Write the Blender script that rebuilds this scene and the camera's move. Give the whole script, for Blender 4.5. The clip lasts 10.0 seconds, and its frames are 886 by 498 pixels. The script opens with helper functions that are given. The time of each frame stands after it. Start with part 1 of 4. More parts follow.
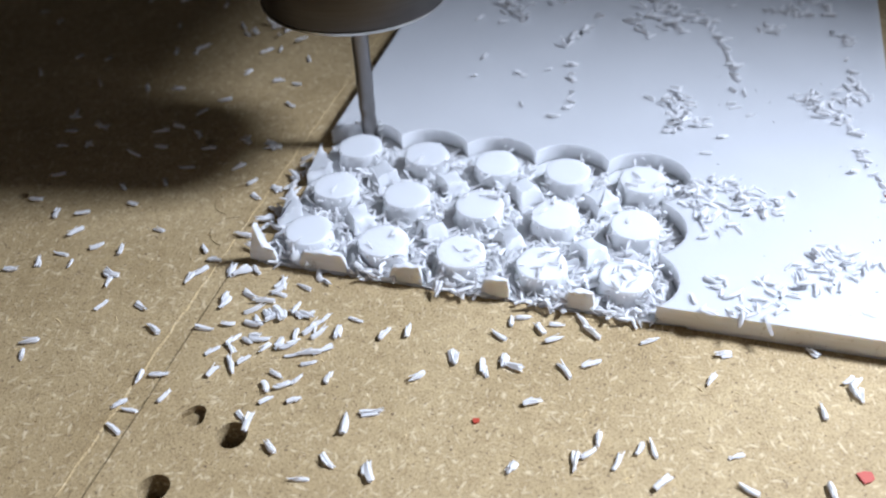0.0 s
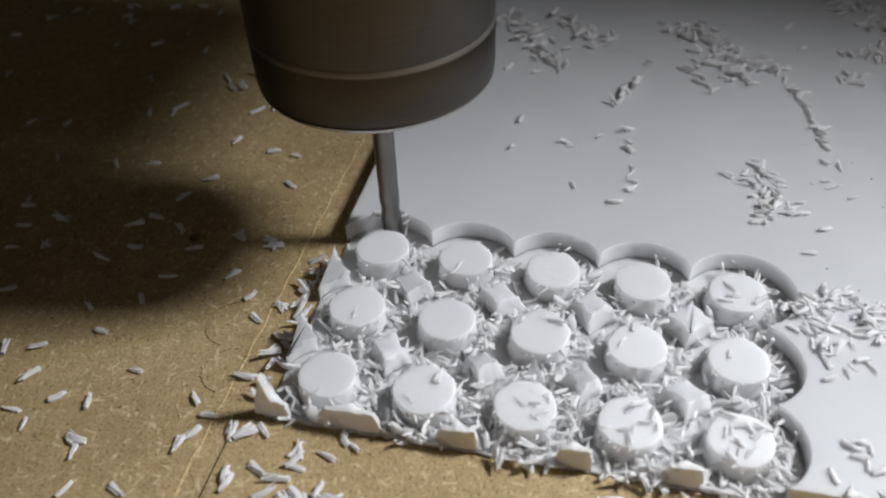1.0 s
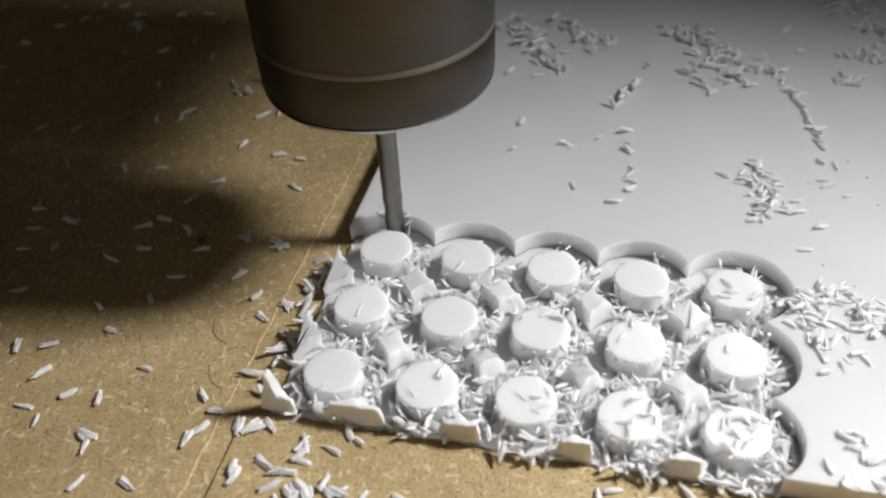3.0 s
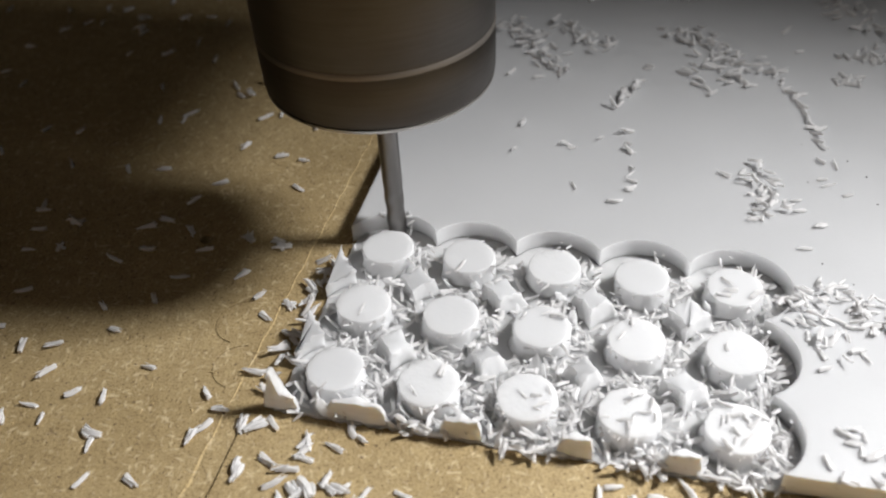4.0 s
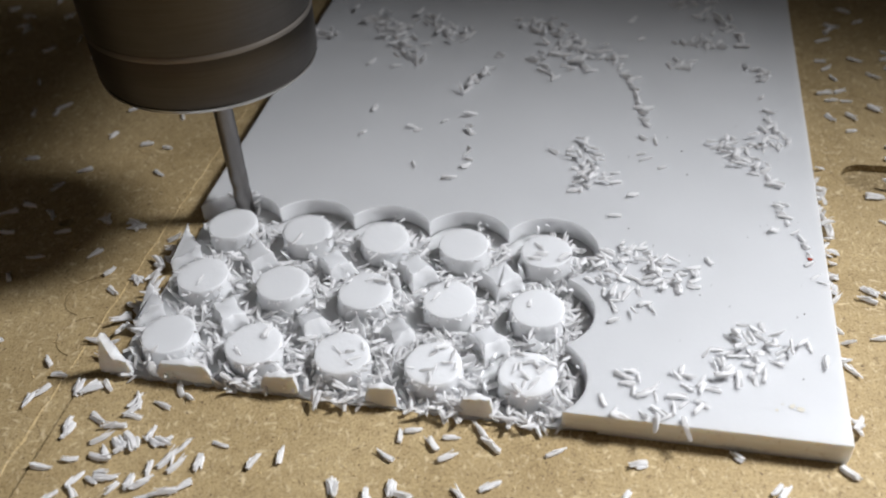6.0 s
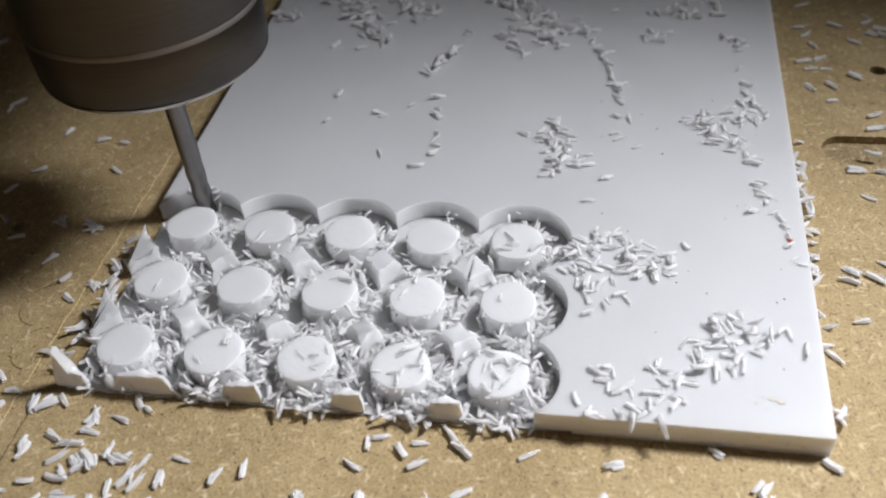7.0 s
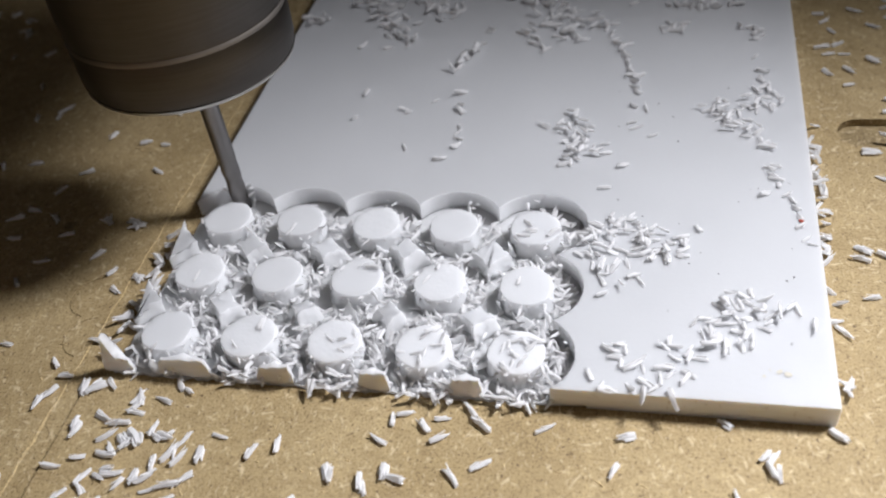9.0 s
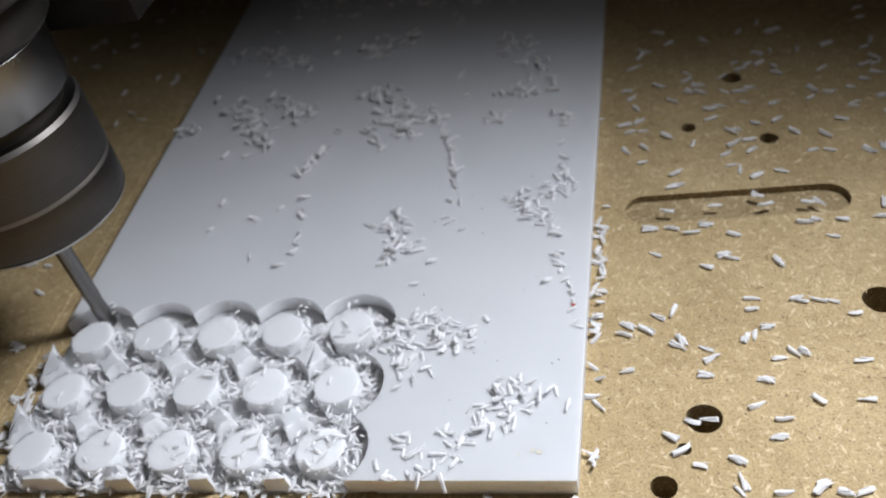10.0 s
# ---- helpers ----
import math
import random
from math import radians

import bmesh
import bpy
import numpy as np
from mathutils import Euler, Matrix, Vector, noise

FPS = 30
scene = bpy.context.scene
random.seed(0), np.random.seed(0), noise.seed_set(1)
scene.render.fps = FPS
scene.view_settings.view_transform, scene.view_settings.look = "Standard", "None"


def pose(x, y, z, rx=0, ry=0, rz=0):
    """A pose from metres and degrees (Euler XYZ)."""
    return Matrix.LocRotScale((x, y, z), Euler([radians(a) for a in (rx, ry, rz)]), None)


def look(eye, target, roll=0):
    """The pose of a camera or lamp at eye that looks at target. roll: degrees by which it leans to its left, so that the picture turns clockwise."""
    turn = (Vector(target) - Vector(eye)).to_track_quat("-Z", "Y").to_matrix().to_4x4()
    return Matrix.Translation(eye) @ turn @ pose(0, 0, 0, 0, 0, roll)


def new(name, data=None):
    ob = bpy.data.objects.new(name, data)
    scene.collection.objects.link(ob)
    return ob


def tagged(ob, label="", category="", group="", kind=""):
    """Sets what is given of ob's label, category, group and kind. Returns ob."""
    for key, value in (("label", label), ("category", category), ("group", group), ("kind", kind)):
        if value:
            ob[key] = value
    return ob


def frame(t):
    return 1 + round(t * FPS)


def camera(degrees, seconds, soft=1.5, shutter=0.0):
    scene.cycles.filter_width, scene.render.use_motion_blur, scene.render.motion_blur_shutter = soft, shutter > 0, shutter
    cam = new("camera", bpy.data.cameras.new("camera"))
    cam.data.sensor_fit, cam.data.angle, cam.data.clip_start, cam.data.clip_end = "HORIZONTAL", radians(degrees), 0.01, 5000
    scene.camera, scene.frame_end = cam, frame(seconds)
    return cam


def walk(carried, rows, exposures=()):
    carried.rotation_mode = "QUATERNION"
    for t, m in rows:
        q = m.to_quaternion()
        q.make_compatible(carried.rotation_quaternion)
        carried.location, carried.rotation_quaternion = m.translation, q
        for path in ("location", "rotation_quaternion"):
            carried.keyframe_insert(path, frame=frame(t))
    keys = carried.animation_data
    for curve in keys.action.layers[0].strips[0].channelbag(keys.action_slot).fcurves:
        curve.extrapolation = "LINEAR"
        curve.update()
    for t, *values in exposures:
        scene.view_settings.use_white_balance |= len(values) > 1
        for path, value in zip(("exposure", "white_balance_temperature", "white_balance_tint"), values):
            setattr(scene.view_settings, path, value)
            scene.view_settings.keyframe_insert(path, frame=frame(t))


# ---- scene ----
# Millimetres throughout, turned into metres by K. Origin: the sheet's front left corner on the board; x along its front edge.
K = 0.001
cam = camera(54.0, 10.0, soft=2.1)
cam.data.dof.use_dof, cam.data.dof.focus_distance, cam.data.dof.aperture_fstop = True, 0.132, 26.0
# seconds, eye in mm, then yaw to the left, pitch up and roll in degrees
ROWS = [
    (0, 61.79, -97.62, 93.83, 17.22, -39.77, -2.94),
    (0.5, 57.33, -93.13, 95.70, 15.82, -40.19, -2.51),
    (0.7, 46.52, -77.02, 93.20, 15.57, -40.55, -2.65),
    (0.8, 43.24, -69.23, 92.54, 15.37, -40.73, -2.66),
    (1, 41.82, -64.16, 91.28, 15.09, -40.95, -2.80),
    (1.5, 42.44, -64.74, 91.73, 15.32, -41.58, -3.30),
    (2, 42.73, -66.39, 91.89, 15.55, -40.98, -3.52),
    (2.5, 42.74, -66.36, 92.00, 15.43, -40.66, -3.34),
    (4, 43.34, -67.75, 91.93, 15.72, -40.14, -3.64),
    (4.5, 43.68, -67.48, 92.02, 15.76, -39.98, -3.70),
    (5, 52.10, -78.67, 94.48, 16.51, -39.23, -4.37),
    (5.2, 62.39, -87.72, 103.42, 15.90, -39.59, -4.41),
    (5.5, 67.97, -83.02, 99.16, 14.05, -39.66, -3.65),
    (5.7, 65.77, -74.87, 94.78, 12.41, -39.88, -2.54),
    (6.8, 66.87, -73.36, 92.56, 13.22, -41.30, -4.43),
    (7, 68.62, -67.12, 92.79, 12.05, -42.12, -4.77),
    (7.2, 69.77, -55.02, 93.14, 10.76, -42.42, -5.27),
    (7.5, 71.64, -51.35, 92.19, 9.95, -42.27, -6.07),
    (8, 70.01, -64.45, 92.25, 11.59, -41.56, -5.82),
    (8.5, 69.62, -71.16, 93.13, 14.04, -41.60, -6.27),
    (9, 73.31, -72.37, 95.23, 15.98, -41.76, -8.55),
    (9.2, 80.84, -69.91, 102.47, 16.88, -42.02, -10.39),
    (9.5, 105.86, -71.38, 110.83, 18.43, -41.27, -13.67),
    (10, 108.98, -71.64, 115.38, 15.80, -40.98, -13.65),
]


def eye_pose(x, y, z, yaw, pitch, roll):
    return pose(x * K, y * K, z * K, 0, 0, yaw) @ pose(0, 0, 0, 90 + pitch) @ pose(0, 0, 0, 0, 0, roll)


# seconds, stops, kelvin, tint
EXPOSURES = [
    (0.0, 0.40, 5450, 12), (0.5, 0.0, 6080, 10), (1.0, -0.10, 6400, 10), (1.5, -0.16, 6540, 10), (2.0, 0.20, 6700, 10), (2.5, 0.22, 6660, 10),
    (4.0, 0.23, 6660, 10), (4.5, 0.18, 6600, 10), (5.0, 0.41, 6500, 10), (5.5, 0.02, 6400, 10), (7.0, -0.05, 6370, 12), (7.5, -0.07, 6400, 10),
    (8.0, -0.07, 6550, 10), (8.5, -0.17, 6500, 10), (9.0, 0.05, 6310, 13), (9.5, 0.0, 6170, 12), (10.0, -0.07, 6100, 11),
]
walk(cam, [(t, eye_pose(*row)) for t, *row in ROWS], EXPOSURES)

# ---- light: one small work lamp to the right, level with the sheet's middle, its beam towards the front, and a weak fill lamp added in a dim enclosure ----
world = bpy.data.worlds.new("room_air")
scene.world = world
world.use_nodes = True
world.node_tree.nodes["Background"].inputs["Color"].default_value = (0.75, 0.85, 1.0, 1)
world.node_tree.nodes["Background"].inputs["Strength"].default_value = 0.105

lamp = bpy.data.lights.new("work_lamp", "SPOT")
lamp.energy = 7.4
lamp.color = (0.97, 0.98, 1.0)
lamp.spot_size = radians(136)
lamp.spot_blend = 1.0
lamp.shadow_soft_size = 0.030
new("work_lamp", lamp).matrix_world = look((0.224, 0.084, 0.215), (0.0, -0.335, 0.0))


# a weak fill lamp, added under the enclosure's ceiling to lift the shade
fill = bpy.data.lights.new("fill_lamp", "AREA")
fill.shape, fill.size, fill.size_y = "RECTANGLE", 0.48, 0.12
fill.energy = 0.33
fill.color = (1.0, 0.92, 0.84)
new("fill_lamp", fill).matrix_world = look((0.18, -0.62, 0.63), (0.1, -0.3, 0.0))


# ---- materials ----
def nodes_of(name):
    m = bpy.data.materials.new(name)
    m.use_nodes = True
    return m, m.node_tree.nodes, m.node_tree.links, m.node_tree.nodes["Principled BSDF"]


def noise_node(n, l, scale, detail=4.0, rough=0.6, stretch=None, distort=0.0):
    tex = n.new("ShaderNodeTexNoise")
    tex.inputs["Scale"].default_value = scale
    tex.inputs["Detail"].default_value = detail
    tex.inputs["Roughness"].default_value = rough
    tex.inputs["Distortion"].default_value = distort
    co = n.new("ShaderNodeTexCoord")
    if stretch:
        mp = n.new("ShaderNodeMapping")
        mp.vector_type = "TEXTURE"
        mp.inputs["Scale"].default_value = [1 / v for v in stretch[:3]]
        mp.inputs["Rotation"].default_value = (0, 0, radians(stretch[3]))
        l.new(co.outputs["Object"], mp.inputs["Vector"])
        l.new(mp.outputs["Vector"], tex.inputs["Vector"])
    else:
        l.new(co.outputs["Object"], tex.inputs["Vector"])
    return tex.outputs["Fac"]


def ramp(n, l, fac, stops):
    r = n.new("ShaderNodeValToRGB")
    while len(r.color_ramp.elements) < len(stops):
        r.color_ramp.elements.new(0.5)
    for e, (p, c) in zip(r.color_ramp.elements, stops):
        e.position, e.color = p, (*c, 1)
    l.new(fac, r.inputs["Fac"])
    return r.outputs["Color"]


def mix(n, l, a, b, fac, mode="MIX"):
    m = n.new("ShaderNodeMix")
    m.data_type, m.blend_type = "RGBA", mode
    for s, v in ((m.inputs["Factor"], fac), (m.inputs["A"], a), (m.inputs["B"], b)):
        if isinstance(v, (int, float)):
            s.default_value = v
        elif isinstance(v, tuple):
            s.default_value = (*v, 1)
        else:
            l.new(v, s)
    return m.outputs["Result"]


def bump(n, l, bsdf, height, strength, distance):
    b = n.new("ShaderNodeBump")
    b.inputs["Strength"].default_value = strength
    b.inputs["Distance"].default_value = distance
    l.new(height, b.inputs["Height"])
    l.new(b.outputs["Normal"], bsdf.inputs["Normal"])


def board_material(name="fibreboard", tone=1.0):
    m, n, l, p = nodes_of(name)
    blotch = noise_node(n, l, 38, 4, 0.6)
    mottle = noise_node(n, l, 420, 5, 0.65)
    grain = noise_node(n, l, 2600, 4, 0.7)
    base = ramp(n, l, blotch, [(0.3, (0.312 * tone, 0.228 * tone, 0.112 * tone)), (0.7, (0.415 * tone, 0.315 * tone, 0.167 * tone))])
    c = mix(n, l, base, ramp(n, l, mottle, [(0.30, (0.84, 0.81, 0.76)), (0.48, (1, 1, 1)), (0.70, (1.10, 1.10, 1.08))]), 1.0, "MULTIPLY")
    c = mix(n, l, c, ramp(n, l, grain, [(0.34, (0.56, 0.51, 0.44)), (0.48, (1, 1, 1)), (0.67, (1.22, 1.22, 1.19))]), 1.0, "MULTIPLY")
    # pale fibres in several directions, a few dark ones, then dark specks of bark
    fibres = []
    for turn, scale, low in ((25, 1500, 0.63), (-32, 1650, 0.63), (78, 1450, 0.635), (-75, 1300, 0.64), (3, 1900, 0.63)):
        f = noise_node(n, l, scale * 0.8, 3, 0.6, (1.0, 0.27, 1.0, turn))
        fibres.append(f)
        c = mix(n, l, c, (0.62, 0.50, 0.31), ramp(n, l, f, [(low - 0.01, (0, 0, 0)), (low + 0.06, (0.75, 0.75, 0.75))]))
    for turn, scale in ((52, 1500), (-12, 1650), (-60, 1550), (15, 1700)):
        f = noise_node(n, l, scale * 0.85, 3, 0.6, (1.0, 0.25, 1.0, turn))
        c = mix(n, l, c, (0.14, 0.09, 0.045), ramp(n, l, f, [(0.28, (0.7, 0.7, 0.7)), (0.345, (0, 0, 0))]))
    specks = noise_node(n, l, 1500, 2, 0.5)
    c = mix(n, l, c, (0.10, 0.06, 0.035), ramp(n, l, specks, [(0.66, (0, 0, 0)), (0.71, (0.9, 0.9, 0.9))]))
    l.new(c, p.inputs["Base Color"])
    p.inputs["Roughness"].default_value = 0.72
    p.inputs["Specular IOR Level"].default_value = 0.3
    bump(n, l, p, mix(n, l, grain, fibres[0], 0.5), 0.55, 0.00022)
    return m


def plastic_material(name, tint, rough=0.42, relief=0.15, sss=0.15, depth=0.0012, grain=1400, height=0.00006):
    m, n, l, p = nodes_of(name)
    soft = noise_node(n, l, 60, 3, 0.5)
    fine = noise_node(n, l, grain, 4, 0.65)
    c = ramp(n, l, soft, [(0.3, tuple(v * 0.97 for v in tint)), (0.7, tint)])
    l.new(c, p.inputs["Base Color"])
    r = n.new("ShaderNodeMapRange")
    r.inputs["To Min"].default_value, r.inputs["To Max"].default_value = rough - 0.07, rough + 0.1
    l.new(soft, r.inputs["Value"])
    l.new(r.outputs["Result"], p.inputs["Roughness"])
    p.inputs["Subsurface Weight"].default_value = sss
    p.inputs["Subsurface Radius"].default_value = (1, 1, 1)
    p.inputs["Subsurface Scale"].default_value = depth
    bump(n, l, p, fine, relief, height)
    return m


def chip_material():
    """Thin torn plastic: white, dull, letting light through."""
    m, n, l, p = nodes_of("plastic_chip")
    streak = noise_node(n, l, 1900, 4, 0.65, (0.4, 1.0, 1.0, 15))
    c = ramp(n, l, streak, [(0.3, (0.82, 0.81, 0.805)), (0.65, (0.94, 0.935, 0.935))])
    l.new(c, p.inputs["Base Color"])
    p.inputs["Roughness"].default_value = 0.5
    p.inputs["Subsurface Weight"].default_value = 0.12
    p.inputs["Subsurface Radius"].default_value = (1, 1, 1)
    p.inputs["Subsurface Scale"].default_value = 0.0008
    bump(n, l, p, streak, 0.35, 0.00008)
    thin = n.new("ShaderNodeBsdfTranslucent")
    thin.inputs["Color"].default_value = (0.97, 0.97, 0.97, 1)
    both = n.new("ShaderNodeMixShader")
    both.inputs["Fac"].default_value = 0.40
    l.new(p.outputs["BSDF"], both.inputs[1])
    l.new(thin.outputs["BSDF"], both.inputs[2])
    l.new(both.outputs["Shader"], n["Material Output"].inputs["Surface"])
    return m


def cut_edge_material():
    m, n, l, p = nodes_of("sawn_plastic_edge")
    streak = noise_node(n, l, 420, 4, 0.65, (0.25, 1, 1.6, 0))
    dirt = noise_node(n, l, 900, 2, 0.5)
    c = ramp(n, l, streak, [(0.3, (0.73, 0.70, 0.65)), (0.5, (0.78, 0.76, 0.725)), (0.7, (0.82, 0.81, 0.785))])
    c = mix(n, l, c, (0.33, 0.22, 0.13), ramp(n, l, dirt, [(0.62, (0, 0, 0)), (0.72, (0.4, 0.4, 0.4))]))
    l.new(c, p.inputs["Base Color"])
    p.inputs["Roughness"].default_value = 0.6
    p.inputs["Subsurface Weight"].default_value = 0.6
    p.inputs["Subsurface Radius"].default_value = (1, 0.9, 0.75)
    p.inputs["Subsurface Scale"].default_value = 0.001
    bump(n, l, p, streak, 0.25, 0.00012)
    return m


def metal_material(name, tint, rough, rings=0.0):
    m, n, l, p = nodes_of(name)
    p.inputs["Metallic"].default_value = 1.0
    smear = noise_node(n, l, 90, 4, 0.6)
    lathe = noise_node(n, l, 2200, 3, 0.7, (0.04, 0.04, 1.0, 0))
    l.new(mix(n, l, ramp(n, l, smear, [(0.3, tuple(v * 0.8 for v in tint)), (0.7, tint)]), ramp(n, l, lathe, [(0.35, (0.75, 0.73, 0.7)), (0.65, (1, 1, 1))]), rings, "MULTIPLY"), p.inputs["Base Color"])
    r = n.new("ShaderNodeMapRange")
    r.inputs["To Min"].default_value, r.inputs["To Max"].default_value = rough - 0.08, rough + 0.12
    l.new(smear, r.inputs["Value"])
    l.new(r.outputs["Result"], p.inputs["Roughness"])
    if rings:
        p.inputs["Anisotropic"].default_value = 0.5
        bump(n, l, p, lathe, 0.12 * rings, 0.0001)
    return m


def plain_material(name, tint, rough=0.8):
    m, n, l, p = nodes_of(name)
    l.new(ramp(n, l, noise_node(n, l, 12, 4, 0.6), [(0.3, tuple(v * 0.8 for v in tint)), (0.7, tint)]), p.inputs["Base Color"])
    p.inputs["Roughness"].default_value = rough
    return m


MDF = board_material()
# the board in a darker tone, for faces below its top
RECESSED = board_material("recessed_fibreboard", 0.74)
FRAYED = board_material("frayed_fibreboard", 1.3)
WHITE = plastic_material("white_plastic", (0.57, 0.575, 0.585), 0.48, 0.35, 1.0, 0.0022)
MILLED = plastic_material("milled_plastic", (0.745, 0.75, 0.76), 0.62, 0.9, 1.0, 0.0030)
TORN = plastic_material("torn_disc_top", (0.72, 0.725, 0.735), 0.6, 1.0, 1.0, 0.003, 300, 0.00016)
# the sheet's plastic in a lighter tone, for disc tops
PALE_TOP = plastic_material("pale_disc_top", (0.69, 0.695, 0.705), 0.55, 0.6, 1.0, 0.0026)
CHIP = chip_material()
EDGE = cut_edge_material()
NUT = metal_material("satin_steel", (0.10, 0.092, 0.085), 0.42, 0.5)
# paler steel that puts the groove edge's highlight into the colour
GLINT = metal_material("glint_steel", (0.24, 0.22, 0.20), 0.5)
# pale steel for the nut's lower rim, standing in for reflected light
RIM_LIGHT = metal_material("rim_light_steel", (0.62, 0.60, 0.57), 0.3)
COLLAR = metal_material("polished_steel", (0.22, 0.21, 0.20), 0.22)
BLACK = metal_material("blackened_steel", (0.06, 0.055, 0.05), 0.5)
CARBIDE = metal_material("carbide", (0.26, 0.25, 0.245), 0.36)
CRUST = plain_material("dried_glue", (0.64, 0.60, 0.50), 0.7)
RED = plain_material("red_flake", (0.42, 0.05, 0.02), 0.6)
DARK = plain_material("dark_grit", (0.03, 0.02, 0.02), 0.8)
PLASTER = plain_material("grey_plaster", (0.22, 0.21, 0.20), 0.9)
CONCRETE = plain_material("concrete", (0.18, 0.17, 0.16), 0.9)
AMBER = plastic_material("amber_hose_wall", (0.30, 0.15, 0.075), 0.3, 0.1, 0.2, 0.002)
COIL = plastic_material("copper_hose_rib", (0.62, 0.38, 0.20), 0.3, 0.1, 0.1, 0.001)
ALLOY = metal_material("aluminium_table", (0.5, 0.5, 0.5), 0.45)


# ---- mesh helpers ----
def mesh_of(name, bm, *mats, smooth=None):
    me = bpy.data.meshes.new(name)
    bm.to_mesh(me)
    bm.free()
    for m in mats:
        me.materials.append(m)
    if smooth is not None:
        me.shade_smooth()
        me.set_sharp_from_angle(angle=radians(smooth))
    return me


def part(name, bm, material, parent, label="", smooth=None):
    ob = new(name, bm if isinstance(bm, bpy.types.Mesh) else mesh_of(name, bm, material, smooth=smooth))
    ob.parent = parent
    if label:
        ob["label"] = label
    return ob


def box(x0, x1, y0, y1, z0, z1):
    bm = bmesh.new()
    bmesh.ops.create_cube(bm, size=1, matrix=Matrix.Translation(((x0 + x1) / 2 * K, (y0 + y1) / 2 * K, (z0 + z1) / 2 * K)) @ Matrix.Diagonal(((x1 - x0) * K, (y1 - y0) * K, (z1 - z0) * K, 1)))
    return bm


def lathe_mesh(profile, x=0.0, y=0.0, segments=96, closed=False):
    """A turned body from (radius, height) pairs in mm."""
    bm = bmesh.new()
    rings = []
    for r, z in profile:
        rings.append([bm.verts.new(((x + r * math.cos(a)) * K, (y + r * math.sin(a)) * K, z * K)) for a in (2 * math.pi * i / segments for i in range(segments))])
    for a, b in zip(rings, rings[1:]):
        for i in range(segments):
            j = (i + 1) % segments
            bm.faces.new((a[i], a[j], b[j], b[i]))
    if not closed:
        bm.faces.new(list(reversed(rings[0])))
        bm.faces.new(rings[-1])
    bmesh.ops.recalc_face_normals(bm, faces=bm.faces)
    return bm


def prism(points, z0, z1, bm=None):
    bm = bm or bmesh.new()
    lo = [bm.verts.new((x * K, y * K, z0 * K)) for x, y in points]
    hi = [bm.verts.new((x * K, y * K, z1 * K)) for x, y in points]
    bm.faces.new(list(reversed(lo)))
    bm.faces.new(hi)
    for i in range(len(points)):
        j = (i + 1) % len(points)
        bm.faces.new((lo[i], lo[j], hi[j], hi[i]))
    return bm


def circle(x, y, r, count=56, wobble=0.0):
    return [(x + r * (1 + wobble * math.sin(3 * a + x)) * math.cos(a), y + r * (1 + wobble * math.sin(2 * a + y)) * math.sin(a)) for a in (2 * math.pi * i / count for i in range(count))]


def carve(bm, cutter, name):
    """bm with cutter taken out of it."""
    body, tool = new(name, mesh_of(name, bm)), new(name + "_cutter", mesh_of("cutter", cutter))
    mod = body.modifiers.new("carve", "BOOLEAN")
    mod.object, mod.operation, mod.solver, mod.use_self = tool, "DIFFERENCE", "EXACT", True
    dg = bpy.context.evaluated_depsgraph_get()
    me = bpy.data.meshes.new_from_object(body.evaluated_get(dg))
    for ob in (body, tool):
        old = ob.data
        bpy.data.objects.remove(ob)
        bpy.data.meshes.remove(old)
    out = bmesh.new()
    out.from_mesh(me)
    bpy.data.meshes.remove(me)
    return out


# ---- the setting: board, table, room ----
SLOT = (109.2, 151.6, 64.8, 4.2)
HOLES = [(119.5, 13.5, 2.8), (112.6, 1.3, 2), (116.0, 7.9, 1.1), (123.8, 91.5, 1.6), (135.2, 110.0, 2.1), (150.6, 37.5, 3), (10.8, -34.3, 2.2), (4.7, -44.5, 2.1), (-52.9, 7.7, 1.1), (-26.3, 32.7, 1.2), (139.7, 85.4, 1.9)]


def board():
    bm = box(-300, 400, -240, 420, -18, 0)
    cut = bmesh.new()
    x0, x1, y, r = SLOT
    end = [(x1 - r + r * math.cos(a), y + 0.2 + r * math.sin(a)) for a in np.linspace(-math.pi / 2, math.pi / 2, 14)]
    end += [(x0 + r + r * math.cos(a), y - 0.2 + r * math.sin(a)) for a in np.linspace(math.pi / 2, 1.5 * math.pi, 14)]
    prism(end, -1.5, 5, cut)
    for x, y, r in HOLES:
        prism(circle(x, y, r, 28, 0.03), -9, 5, cut)
    prism(circle(4.1, -32.5, 1.8, 20, 0.12), -1.2, 5, cut)
    # a thin scored line beside the sheet
    for (xa, ya), (xb, yb), w, d in (((-4.5, -2), (-3.5, -58), 0.16, 0.5),):
        prism([(xa - w, ya), (xb - w, yb), (xb + w, yb), (xa + w, ya)], -d, 5, cut)
    # two shallow trial arcs
    for x, y, r in ((-11.8, 15.2, 4.6), (-8.9, 6.6, 4.2)):
        arc = [(x + r * math.cos(a), y + r * math.sin(a)) for a in np.linspace(1.7, 4.6, 22)]
        arc += [(x + (r - 0.28) * math.cos(a), y + (r - 0.28) * math.sin(a)) for a in np.linspace(4.6, 1.7, 22)]
        prism(arc, -0.1, 5, cut)
    bmesh.ops.recalc_face_normals(cut, faces=cut.faces)
    me = mesh_of("ground", carve(bm, cut, "ground"), MDF, RECESSED)
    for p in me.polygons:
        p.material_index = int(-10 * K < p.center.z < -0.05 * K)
    ob = new("ground", me)
    tagged(ob, "brown fibreboard spoilboard with drilled holes and a milled slot", "board", kind="structure")


board()


